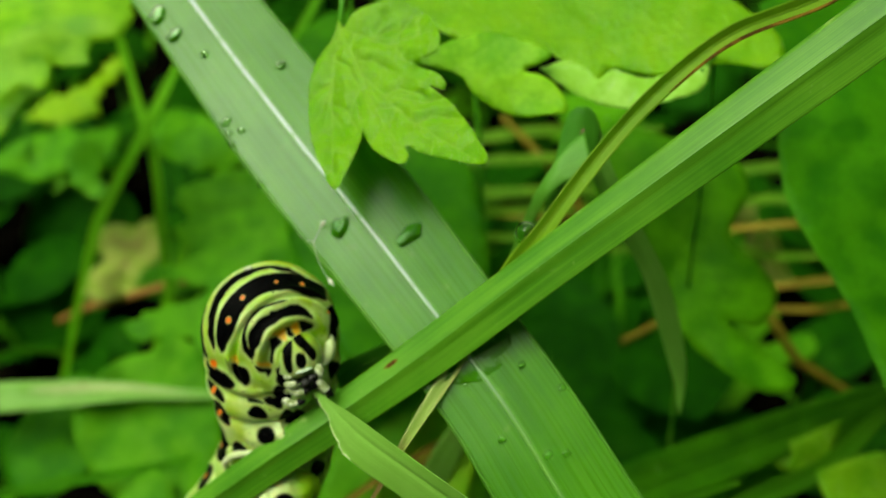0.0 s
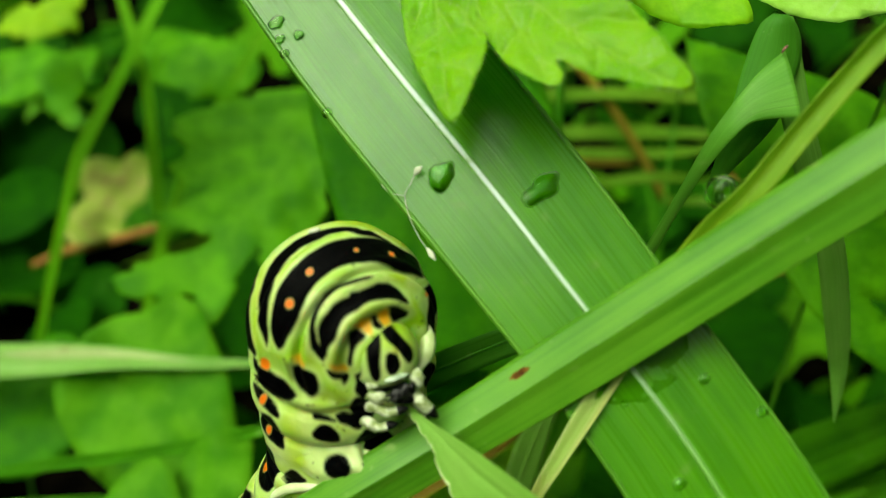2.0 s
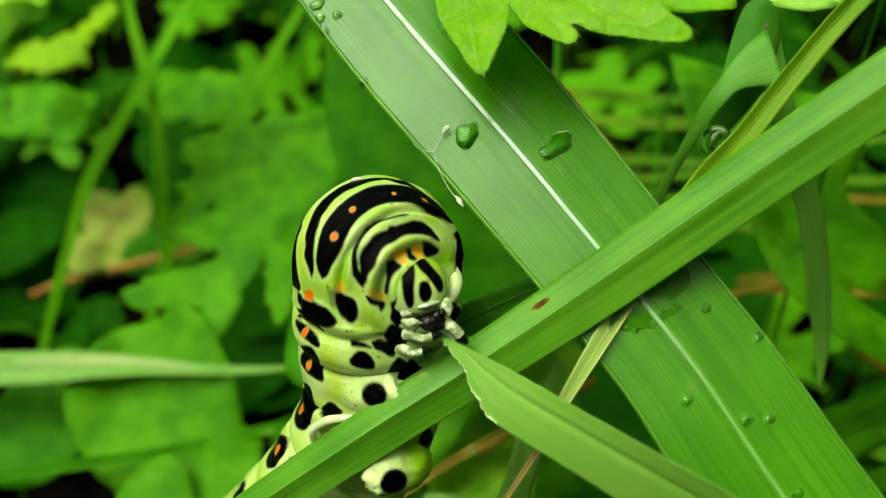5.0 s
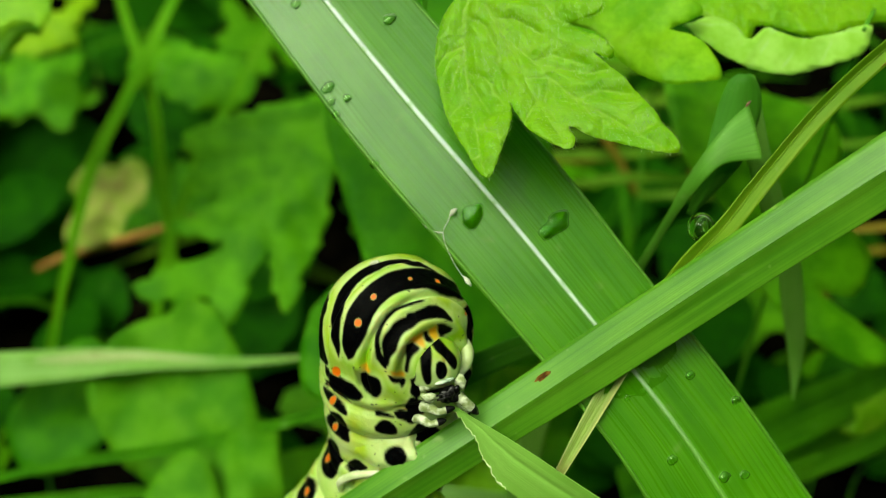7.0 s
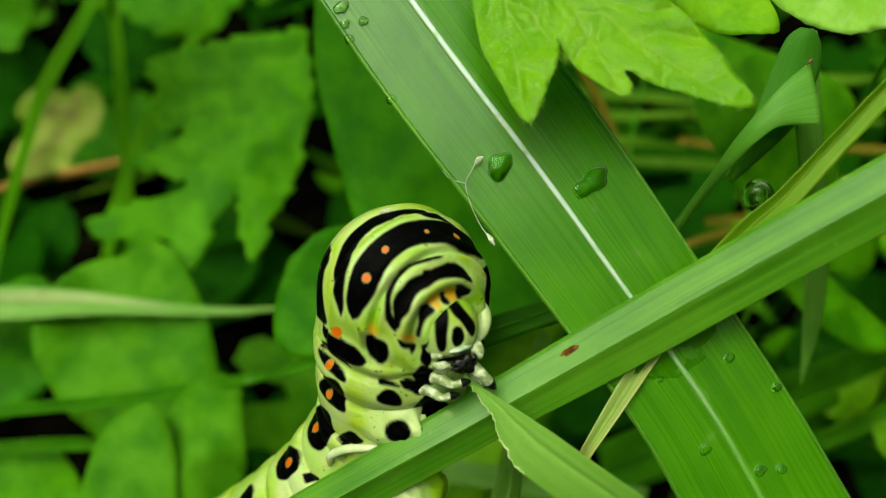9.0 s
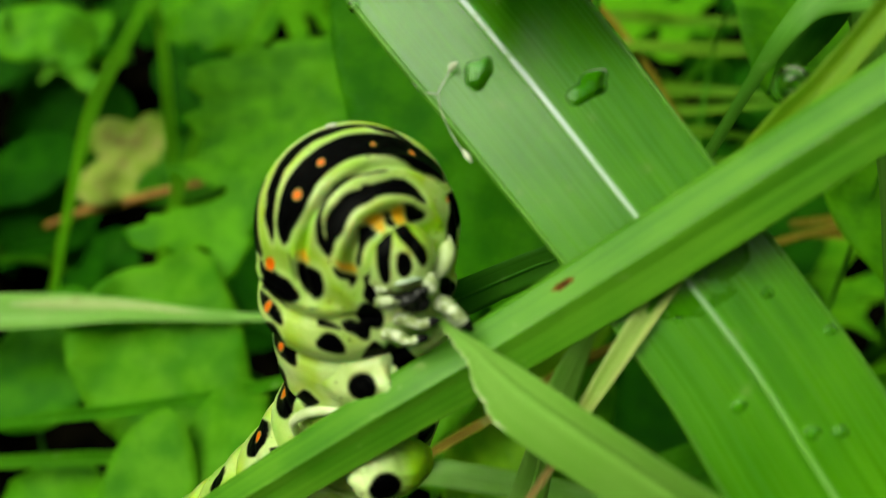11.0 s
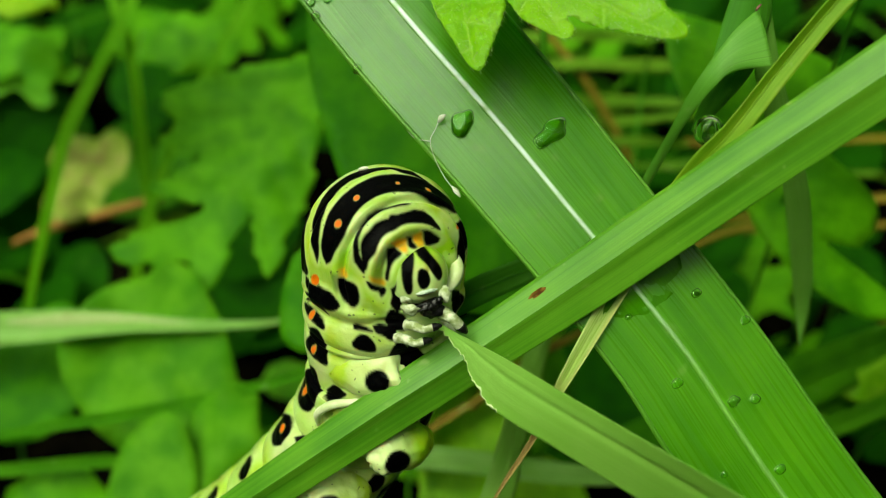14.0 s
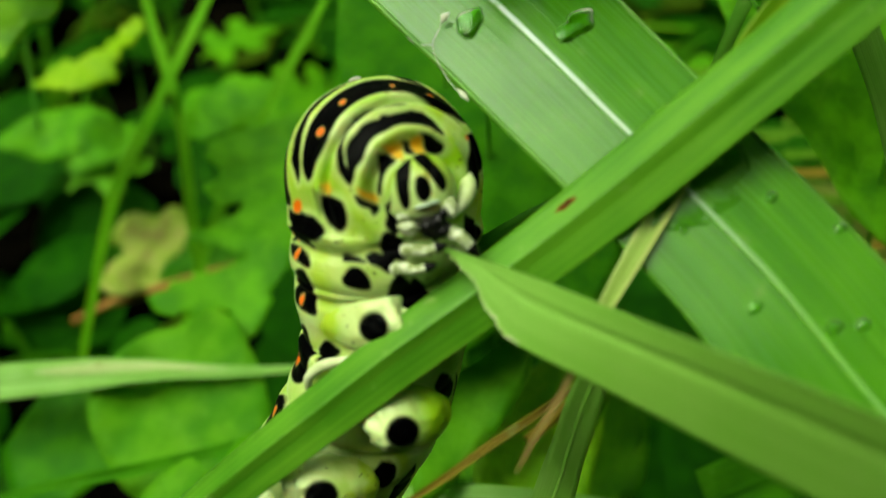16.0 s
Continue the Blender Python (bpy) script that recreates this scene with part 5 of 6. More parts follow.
DROPS = [(-2.24, 6.50, 1.83, 0.09), (-2.09, 6.44, 1.66, 0.07), (-1.83, 6.37, 1.49, 0.035), (-1.23, 6.28, 1.39, 0.045), (-1.62, 6.20, 0.95, 0.045), (-1.60, 6.17, 0.86, 0.03), (-1.50, 6.17, 0.88, 0.03), (-1.57, 6.15, 0.78, 0.03), (-1.33, 6.04, 0.47, 0.03), (0.53, 5.54, -0.78, 0.03), (0.79, 5.48, -0.92, 0.03), (0.39, 5.42, -1.25, 0.034), (0.68, 5.37, -1.34, 0.035), (0.80, 5.36, -1.33, 0.03), (0.90, 5.26, -1.68, 0.03), (0.15, 5.54, -0.91, 0.02), (0.61, 5.28, -1.71, 0.02)]
for i, (x, y, z, r) in enumerate(DROPS):
    big = r > 0.06
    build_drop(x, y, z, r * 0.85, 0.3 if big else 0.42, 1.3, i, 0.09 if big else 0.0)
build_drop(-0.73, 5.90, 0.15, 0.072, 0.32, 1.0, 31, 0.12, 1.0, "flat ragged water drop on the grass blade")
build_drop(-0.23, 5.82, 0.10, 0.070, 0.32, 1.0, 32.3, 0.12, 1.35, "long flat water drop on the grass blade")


def build_film():
    """A thin ragged sheet of water held where the two blades cross."""
    outline = [(0.03, -0.93), (0.10, -0.915), (0.16, -0.91), (0.21, -0.90), (0.26, -0.895), (0.29, -0.875), (0.33, -0.86), (0.36, -0.83), (0.385, -0.80), (0.42, -0.75), (0.46, -0.62), (0.40, -0.50), (0.2, -0.58), (0.05, -0.72), (-0.02, -0.86)]
    v, f, dv, rim = sheet_data(outline, [], 0.03, 0.0, 5)
    y = np.array([on_wide(a, 5.79 + (-0.09 * (a + 0.44) + 0.26 * (b + 0.18)) / 0.96, b)[1] for a, b in v])
    top = np.stack([v[:, 0], y - 0.001 - 0.003 * np.sqrt(np.clip(rim / 0.06, 0, 1)), v[:, 1]], 1)
    low = np.stack([v[:, 0], y + 0.01, v[:, 1]], 1)
    uv = np.stack([v @ (0.79, 0.61), v @ (0.61, -0.79)], 1)
    k = len(top)
    edge = {(a, b) for t in f for a, b in zip(t, t[1:] + t[:1])}
    faces = [tuple(t[::-1]) for t in f] + [tuple(k + i for i in t) for t in f] + [(a, b, k + b, k + a) for a, b in edge if (b, a) not in edge]
    return tagged(mesh_object("water_film", np.vstack([top, low]), faces, M_WET, uv=np.vstack([uv, uv])), "ragged thin film of water under the crossing blade", "water")


build_film()


def build_hanging_drop():
    unit, p, f = blob((0.555, 5.49, 0.105), [(0.082, 0, 0), (0, 0.075, 0), (0, 0, 0.086)], 24, 32)
    return tagged(mesh_object("water_drop", p, f, M_WATER), "large round clear water drop beside the thin blade", "water drop")


build_hanging_drop()


def build_scrap():
    root = tube("dry_scrap", [(-0.865, 5.870, 0.17), (-0.885, 5.870, 0.12), (-0.915, 5.865, 0.05), (-0.89, 5.820, -0.05), (-0.84, 5.780, -0.15), (-0.79, 5.750, -0.22)], [0.003, 0.0025, 0.002, 0.0018, 0.002, 0.0025], M_SILK, n=30, m=6, flat=0.4)
    tagged(root, "thin pale dry thread stuck to the blade's edge", "plant scrap")
    tube("side_thread", [(-0.915, 5.865, 0.05), (-1.0, 5.900, 0.07), (-1.06, 5.930, 0.14), (-1.08, 5.940, 0.19)], [0.003, 0.002, 0.003, 0.002], M_SILK, root, n=14, m=6)
    tube("flake", [(-0.87, 5.865, 0.155), (-0.85, 5.855, 0.185), (-0.83, 5.850, 0.20)], [0.006, 0.02, 0.004], M_SILK, root, n=8, m=6, flat=0.3)
    tube("flake", [(-0.80, 5.745, -0.20), (-0.78, 5.735, -0.225), (-0.755, 5.730, -0.26)], [0.004, 0.018, 0.004], M_SILK, root, n=8, m=6, flat=0.3)
    return root


build_scrap()

# ---------------------------------------------------------------- plants behind
hung_leaf("broad_leaf", [(-1.72, 2.6), (-1.86, 1.6), (-1.83, 0.8), (-1.60, 0.0), (-1.40, -0.55), (-1.0, -1.05), (-0.3, -1.35), (0.3, -1.2), (0.5, -0.2), (0.2, 1.2), (-0.5, 2.4), (-1.2, 2.9)], (-1.0, 2.8), (-0.2, -1.3), tilted(9.0, 0.5, 0.45), M_BROAD, "smooth green broad leaf behind the grass blade", step=0.13, seed=21, stalk=[(-1.0, 10.0, 2.8), (-1.2, 11.0, 2.0), (-1.3, 13.0, -3.0), (-1.3, 13.5, -4.6)])
hung_leaf("broad_leaf", [(-1.98, -0.9), (-2.08, -1.35), (-1.98, -1.66), (-1.5, -1.72), (-0.8, -1.6), (-0.4, -1.2), (-0.9, -0.7), (-1.6, -0.6)], (-0.6, -1.0), (-2.1, -1.8), tilted(8.6, -1.2, 0.4), M_BROAD, "green leaf behind the caterpillar", step=0.12, seed=22)
hung_leaf("broad_leaf", [(2.95, 2.3), (3.0, 1.4), (2.97, 0.7), (3.02, 0.3), (3.15, 0.0), (3.36, -0.45), (3.53, -1.0), (3.62, -1.45), (3.9, -1.8), (4.5, -1.9), (5.2, -1.0), (5.4, 0.4), (5.0, 1.8), (4.0, 2.7)], (4.3, 2.6), (4.1, -1.8), tilted(7.0, 0.0, 0.35, 3.0, 0.15), M_BROAD, "large smooth green leaf standing upright", step=0.14, seed=23)
hung_leaf("dark_leaf", [(1.5, 1.5), (2.2, 1.3), (3.1, 1.0), (3.25, 0.6), (2.98, 0.15), (3.3, -0.2), (3.43, -0.5), (3.2, -0.78), (2.85, -0.72), (3.2, -1.0), (3.5, -1.3), (3.2, -1.42), (2.7, -1.15), (2.3, -0.7), (2.0, 0.0), (1.6, 0.6)], (1.8, 1.4), (3.3, -1.35), tilted(8.6, 0.0, 0.35), M_MUGB, "dark green lobed leaf in the shade", step=0.12, seed=24)
hung_leaf("withered_leaf", [(-7.0, 0.30), (-6.75, 0.52), (-6.3, 0.45), (-6.05, 0.62), (-5.75, 0.5), (-5.62, 0.1), (-5.7, -0.25), (-5.95, -0.45), (-6.1, -0.85), (-6.5, -1.0), (-6.9, -0.9), (-7.0, -0.5), (-6.8, -0.2), (-7.1, 0.0)], (-6.0, 0.55), (-6.8, -0.85), tilted(16.6, 0.0, 0.5), M_BROWN, "withered yellow-brown leaf with a dark hole", step=0.12, seed=25, wave=0.4)
hung_leaf("lobed_leaf", [(-2.09, 1.47), (-2.77, 1.31), (-3.31, 1.16), (-3.79, 1.00), (-4.06, 0.72), (-3.79, 0.52), (-3.99, 0.24), (-3.72, 0.04), (-3.51, 0.10), (-3.55, -0.06), (-3.82, -0.20), (-4.06, -0.28), (-3.99, -0.45), (-3.58, -0.51), (-3.44, -0.61), (-3.78, -0.79), (-4.13, -0.87), (-4.50, -1.09), (-4.43, -1.23), (-4.13, -1.29), (-3.85, -1.36), (-3.64, -1.21), (-3.54, -1.42), (-3.44, -1.70), (-3.23, -1.56), (-3.09, -1.20), (-2.89, -0.77), (-2.78, -0.70), (-2.75, -0.98), (-2.60, -1.44), (-2.43, -1.26), (-2.33, -0.90), (-2.12, -0.54), (-1.99, 0.09), (-1.94, 0.79)], (-2.0, 1.4), (-3.6, -1.3), tilted(12.0, -0.4, 0.4), M_MUGB, "deeply cut green leaf among the grass", group="lobed leaves", step=0.06, seed=26, pairs=5, saw=(0.09, 0.42))
hung_leaf("broad_leaf", [(-4.05, -1.42), (-3.7, -1.22), (-3.35, -1.4), (-3.05, -1.85), (-2.85, -2.35), (-2.78, -2.8), (-3.0, -3.15), (-3.5, -3.3), (-4.1, -3.2), (-4.5, -2.9), (-4.75, -2.5), (-4.85, -2.1), (-4.7, -1.75), (-4.4, -1.5)], (-3.7, -1.3), (-3.5, -3.1), tilted(11.0, -2.0, 0.5), M_MUGP, "pale green broad leaf low in the grass", step=0.12, seed=27, wave=0.25)
hung_leaf("broad_leaf", [(-3.86, -3.27), (-3.73, -2.84), (-3.37, -2.58), (-3.10, -2.78), (-2.96, -3.27), (-3.0, -3.9), (-3.4, -4.2), (-3.8, -3.9)], (-3.4, -4.1), (-3.4, -2.6), tilted(9.6, -2.6, 0.5), M_MUGP, "pale green rounded leaf tip low in the grass", step=0.11, seed=28)
hung_leaf("broad_leaf", [(-2.45, -2.50), (-2.70, -2.35), (-3.05, -2.55), (-3.25, -3.05), (-3.15, -3.65), (-2.75, -3.75), (-2.35, -3.25)], (-2.85, -3.65), (-2.65, -2.4), tilted(9.8, -2.6, 0.5), M_MUGP, "pale green rounded leaf low in the grass", step=0.11, seed=29, wave=0.3)
hung_leaf("yellow_leaf", [(-7.40, 2.30), (-7.0, 2.20), (-6.5, 2.24), (-6.18, 2.40), (-6.12, 2.75), (-5.92, 3.15), (-5.85, 3.5), (-6.12, 3.52), (-6.35, 3.1), (-6.5, 2.95), (-6.9, 2.78), (-7.25, 2.6)], (-6.0, 3.45), (-7.3, 2.35), tilted(14.8, 2.6, 0.4), M_YELLOW, "yellow-green young lobed leaf in the thicket", step=0.09, seed=30, wave=0.2, saw=(0.14, 0.4))
hung_leaf("lobed_leaf", [(-6.0, 2.5), (-5.5, 3.2), (-4.9, 3.4), (-4.2, 3.3), (-3.75, 2.9), (-3.9, 2.55), (-4.25, 2.5), (-4.2, 2.2), (-4.6, 2.2), (-4.7, 1.9), (-5.1, 1.85), (-5.3, 1.5), (-5.9, 1.6)], (-5.4, 3.1), (-4.6, 1.9), tilted(9.9, 2.5, 0.45), M_MUGL, "bright green wet leaf in a tuft", group="lobed leaves", step=0.1, seed=31, wave=0.2, saw=(0.12, 0.6))
hung_leaf("lobed_leaf", [(-6.6, 2.6), (-5.9, 2.9), (-5.2, 2.6), (-5.1, 2.1), (-5.4, 1.7), (-5.7, 1.35), (-6.3, 1.3), (-6.8, 1.8)], (-6.5, 2.6), (-5.5, 1.5), tilted(10.6, 2.0, 0.3), M_MUGL, "grey-green wet leaf of a tuft", group="lobed leaves", step=0.1, seed=34, wave=0.2, saw=(0.12, 0.6))
hung_leaf("lobed_leaf", [(-8.6, 1.55), (-8.2, 1.95), (-7.6, 2.22), (-7.0, 2.25), (-6.55, 2.0), (-6.4, 1.6), (-6.55, 1.2), (-6.85, 1.12), (-7.0, 1.45), (-7.3, 1.30), (-7.75, 1.28), (-8.1, 1.4)], (-7.0, 2.1), (-8.3, 1.5), tilted(15.5, 1.6, 0.45), M_MUGB, "yellowish green leaf of a low tuft", group="lobed leaves", step=0.12, seed=32, wave=0.2)
hung_leaf("lobed_leaf", [(-6.1, 2.3), (-5.9, 2.75), (-5.5, 2.95), (-5.0, 2.8), (-4.75, 2.45), (-4.95, 2.1), (-5.4, 1.85), (-5.85, 1.95)], (-5.4, 2.9), (-5.4, 1.9), tilted(17.2, 2.3, 0.4), M_MUGB, "yellowish green leaf behind the crossing blades", group="lobed leaves", step=0.12, seed=36, wave=0.2)
hung_leaf("broad_leaf", [(-7.2, -0.2), (-6.7, 0.35), (-6.1, 0.6), (-5.4, 0.55), (-4.9, 0.2), (-4.8, -0.4), (-5.3, -0.9), (-6.2, -1.1), (-7.0, -0.8)], (-6.0, -1.0), (-6.0, 0.5), tilted(18.6, 0.0, 0.45), M_BROAD, "green leaf behind a withered one", step=0.14, seed=37, wave=0.2)
hung_leaf("lobed_leaf", [(-4.6, 2.0), (-4.2, 2.2), (-3.6, 2.2), (-3.2, 1.9), (-3.3, 1.5), (-3.7, 1.3), (-4.2, 1.35), (-4.6, 1.6)], (-4.6, 1.9), (-3.3, 1.7), tilted(14.0, 1.7, 0.4), M_MUGB, "small green leaf behind the crossing blades", group="lobed leaves", step=0.12, seed=35, saw=(0.12, 0.6))


def build_far_blade(name, centre, widths, material, label, category="grass blade", tilt=0.25, seed=0, keel=-0.03, group="", patch=None):
    a, b = side_lines(centre, widths, tilt)
    ob, top, nor = ribbon(name, a, b, material, n=44, m=7, keel=keel, thick=0.02, wave=0.02, seed=seed)
    tagged(ob, label, category, group)
    strip_on("midrib", top, nor, 0.45, 0.55, 0.0, 0.012, material, ob)
    if patch:
        strip_on("dry_patch", top, nor, *patch[:2], 0.001, 0.008, M_PATCH, ob, "whitish dry patch", *patch[2:], ends=True)
    return ob


build_far_blade("pale_grass_blade", [(-9.5, 11.2, -2.1), (-7.0, 10.9, -2.0), (-5.8, 10.8, -1.94), (-4.8, 10.8, -1.88), (-4.1, 10.8, -1.86), (-3.3, 10.8, -1.9), (-2.5, 10.8, -1.88), (-1.9, 10.8, -1.78)], [0.46, 0.42, 0.37, 0.31, 0.23, 0.12, 0.07, 0.03], M_PALE, "pale grass blade with a reddish dry patch lying across", seed=41, tilt=-0.6, patch=(0.10, 0.50, 23, 36))
build_far_blade("grass_blade", [(-5.7, 12.6, 5.2), (-5.29, 12.8, 3.93), (-5.06, 13.0, 3.21), (-4.84, 13.0, 2.41), (-4.62, 13.0, 1.7), (-4.5, 13.0, 1.1), (-4.48, 13.2, 0.1), (-4.5, 14.0, -2.0), (-4.6, 14.6, -4.0)], [0.13, 0.13, 0.15, 0.16, 0.16, 0.16, 0.16, 0.15, 0.13], M_STEMG, "green grass blade standing among the leaves", seed=42)
build_far_blade("grass_blade", [(-3.3, 12.6, 4.6), (-4.0, 12.8, 3.1), (-4.5, 12.8, 2.1), (-4.95, 12.9, 1.3), (-5.4, 13.0, 0.5), (-5.75, 13.3, -0.3), (-6.3, 14.0, -1.5), (-7.0, 15.0, -3.0)], [0.13, 0.15, 0.17, 0.18, 0.18, 0.18, 0.16, 0.13], M_STEMG, "green grass blade crossing another", seed=43)
build_far_blade("grass_blade", [(-1.9, 13.2, 4.2), (-2.6, 13.3, 3.0), (-3.3, 13.4, 1.8), (-4.1, 13.6, 0.4), (-4.8, 14.0, -1.4), (-5.2, 14.8, -3.6)], [0.1, 0.13, 0.16, 0.18, 0.18, 0.14], M_STEMG, "green grass blade leaning over", seed=44)
build_far_blade("grass_blade", [(-6.5, 10.5, -3.3), (-5.0, 10.3, -2.95), (-3.5, 10.0, -2.65), (-2.2, 9.8, -2.3), (-1.2, 9.7, -1.9)], [0.08, 0.11, 0.12, 0.1, 0.05], M_GRASS, "green grass blade low in the tangle", seed=45, tilt=-0.5)
build_far_blade("grass_blade", [(-0.85, 6.5, -1.04), (-0.6, 6.4, -0.90), (-0.35, 6.3, -0.77), (-0.1, 6.2, -0.66), (0.1, 6.15, -0.58)], [0.22, 0.20, 0.18, 0.15, 0.05], M_GRASSD, "short dark grass blade behind the keeled one", seed=46, tilt=0.1, keel=0.0)
build_far_blade("grass_blade", [(0.43, 8.8, -1.5), (0.09, 8.1, -1.93), (-0.14, 7.4, -2.16), (-0.31, 6.9, -2.35), (-0.67, 6.4, -3.01)], [0.14, 0.27, 0.28, 0.26, 0.22], M_CUT, "light green grass blade under the crossing", seed=47, tilt=-0.1, keel=0.0)
build_far_blade("straw", [(-1.27, 8.2, -2.69), (-0.97, 8.2, -2.51), (-0.67, 8.2, -2.31), (-0.28, 8.2, -2.07), (-0.02, 8.2, -1.89)], [0.04, 0.06, 0.07, 0.06, 0.03], M_STRAW, "orange-yellow dry straw under the caterpillar", "straw", seed=51, tilt=-0.3)
hung_leaf("broad_leaf", [(3.78, -2.51), (3.94, -2.31), (4.46, -2.12), (4.72, -2.05), (4.5, -2.39), (4.18, -2.6)], (4.1, -2.6), (4.7, -2.07), tilted(9.7, -2.3, 0.4), M_MUGL, "small bright green leaf low in the thatch", step=0.08, seed=38)
hung_leaf("broad_leaf", [(4.1, -2.45), (4.82, -2.25), (5.3, -2.4), (5.2, -2.75), (4.66, -2.85), (4.2, -2.75)], (4.2, -2.7), (5.2, -2.4), tilted(9.1, -2.5, 0.4), M_MUGL, "light green leaf lying on the thatch", step=0.09, seed=39)
build_far_blade("grass_blade", [(2.6, 9.6, -3.4), (3.36, 9.5, -2.98), (4.18, 9.4, -2.59), (4.58, 9.4, -2.31), (4.97, 9.5, -2.0), (5.5, 9.7, -1.7)], [0.16, 0.2, 0.22, 0.2, 0.16, 0.04], M_GRASSL, "bright green grass blade rising from the thatch", seed=52, tilt=-0.3)
hung_leaf("broad_leaf", [(-5.6, -2.0), (-5.1, -1.75), (-4.75, -2.1), (-4.7, -2.7), (-5.0, -3.2), (-5.6, -3.3), (-6.0, -2.8)], (-5.3, -3.2), (-5.1, -1.8), tilted(11.4, -2.5, 0.45), M_BROAD, "green broad leaf low at the thicket's edge", step=0.13, seed=54)
hung_leaf("broad_leaf", [(-0.77, -2.22), (-0.18, -1.84), (0.48, -1.34), (0.86, -1.56), (0.54, -2.06), (0.3, -2.68), (0.0, -3.3), (-0.66, -3.4)], (0.0, -3.3), (0.48, -1.34), tilted(9.4, -2.3, 0.4), M_MUGL, "large light green leaf under the crossing blades", step=0.11, seed=56)
hung_leaf("broad_leaf", [(-0.68, -3.31), (0.06, -3.21), (0.74, -3.37), (1.19, -3.77), (1.07, -4.29), (0.19, -4.57), (-0.68, -4.21)], (0.19, -4.57), (0.06, -3.21), tilted(10.2, -3.82, 0.4), M_MUGL, "light green leaf under the pale low blade", step=0.12, seed=57)
build_far_blade("grass_blade", [(-6.07, 10.7, -3.59), (-5.14, 10.7, -3.52), (-4.66, 10.7, -3.48), (-4.17, 10.7, -3.46), (-3.51, 10.7, -3.51), (-3.07, 10.7, -3.53)], [0.13, 0.14, 0.14, 0.13, 0.1, 0.03], M_GRASSL, "green grass blade lying low in the tangle", seed=58, tilt=-0.5)
hung_leaf("broad_leaf", [(-5.58, -3.89), (-5.09, -3.65), (-4.64, -3.67), (-4.36, -4.05), (-4.42, -4.61), (-5.1, -4.75), (-5.65, -4.47)], (-5.1, -4.75), (-5.09, -3.65), tilted(10.9, -4.16, 0.45), M_MUGB, "green broad leaf low beside the blades", step=0.13, seed=59)
build_far_blade("grass_blade", [(2.3, 8.5, -2.62), (2.7, 8.5, -2.5), (3.1, 8.6, -2.42)], [0.08, 0.1, 0.04], M_GRASSL, "short light grass blade on the thatch", "grass blade", seed=53, tilt=-0.3)
build_far_blade("grass_blade", [(-1.6, 8.9, -2.85), (-0.9, 8.7, -2.78), (-0.2, 8.6, -2.83), (0.6, 8.6, -2.95), (1.6, 8.8, -3.1)], [0.16, 0.2, 0.2, 0.18, 0.1], M_PALE, "pale grass blade lying low under the others", seed=50, tilt=-0.5)
hung_leaf("broad_leaf", [(-1.05, -1.93), (-0.67, -1.71), (-0.27, -1.49), (-0.26, -1.81), (-0.45, -2.13), (-0.74, -2.44), (-0.98, -2.71), (-1.22, -2.75), (-1.23, -2.34)], (-0.98, -2.71), (-0.27, -1.49), tilted(8.8, -2.15, 0.4), M_MUGP, "light green leaf beside the caterpillar", step=0.11, seed=36)
hung_leaf("broad_leaf", [(0.0, -1.9), (0.4, -1.75), (0.85, -1.95), (1.05, -2.5), (0.9, -3.1), (0.4, -3.3), (0.0, -3.0), (-0.15, -2.4)], (0.4, -3.2), (0.4, -1.8), tilted(10.6, -2.3, 0.4), M_MUGB, "green rounded leaf in the shade of the blades", step=0.12, seed=37)
build_far_blade("grass_blade", [(1.2, 9.0, -2.95), (2.2, 9.2, -2.65), (3.3, 9.5, -2.35), (4.4, 9.8, -2.05), (5.8, 10.2, -1.75), (7.5, 10.8, -1.6)], [0.5, 0.56, 0.54, 0.45, 0.3, 0.1], M_GRASS, "broad dark grass blade lying low", seed=48, tilt=-0.4)
build_far_blade("grass_blade", [(3.0, 10.2, -3.6), (3.8, 10.0, -2.9), (4.6, 9.8, -2.3), (5.2, 9.6, -1.7)], [0.3, 0.34, 0.3, 0.05], M_GRASS, "green grass blade rising from below", seed=49)

for i, (x0, z0, x1, z1, y, w, mat, what) in enumerate([
    (-1.2, 1.28, 4.2, 1.5, 12.5, 0.26, M_LIE, "green"), (-0.9, 0.95, 4.0, 0.95, 13.5, 0.3, M_LIE, "green"), (-1.5, 0.42, 3.6, 0.75, 12.8, 0.24, M_LIE, "green"), (-0.8, 0.15, 3.0, 0.3, 12.2, 0.2, M_LIE, "green"),
    (-0.6, 1.85, 3.8, 2.1, 14.0, 0.3, M_LIE, "green"), (-1.0, 0.65, 2.6, 0.55, 14.5, 0.2, M_STRAW, "dry"), (3.4, 0.32, 7.2, 0.42, 13.0, 0.17, M_STRAW, "dry"), (3.8, -0.75, 7.4, -0.3, 13.0, 0.16, M_STRAW, "dry"), (4.2, -1.0, 7.6, -0.85, 13.4, 0.16, M_STRAW, "dry"), (2.8, 0.0, 7.0, -0.1, 14.0, 0.24, M_LIE, "green"), (4.0, 0.75, 7.2, 0.9, 14.0, 0.24, M_LIE, "green"), (4.2, 1.3, 7.4, 1.6, 14.5, 0.26, M_LIE, "green"),
]):
    rng = random.Random(i)
    c = [(x0 + (x1 - x0) * k / 4, y + rng.uniform(-0.4, 0.4), z0 + (z1 - z0) * k / 4 + rng.uniform(-0.06, 0.06)) for k in range(5)]
    build_far_blade("grass_blade" if what == "green" else "straw", c, [w * 0.5, w * 0.65, w * 0.65, w * 0.6, w * 0.25], mat, "green grass blade lying flat in the thatch" if what == "green" else "dry yellow straw lying in the thatch", "grass blade" if what == "green" else "straw", seed=60 + i, group="lying blades", tilt=-0.4)


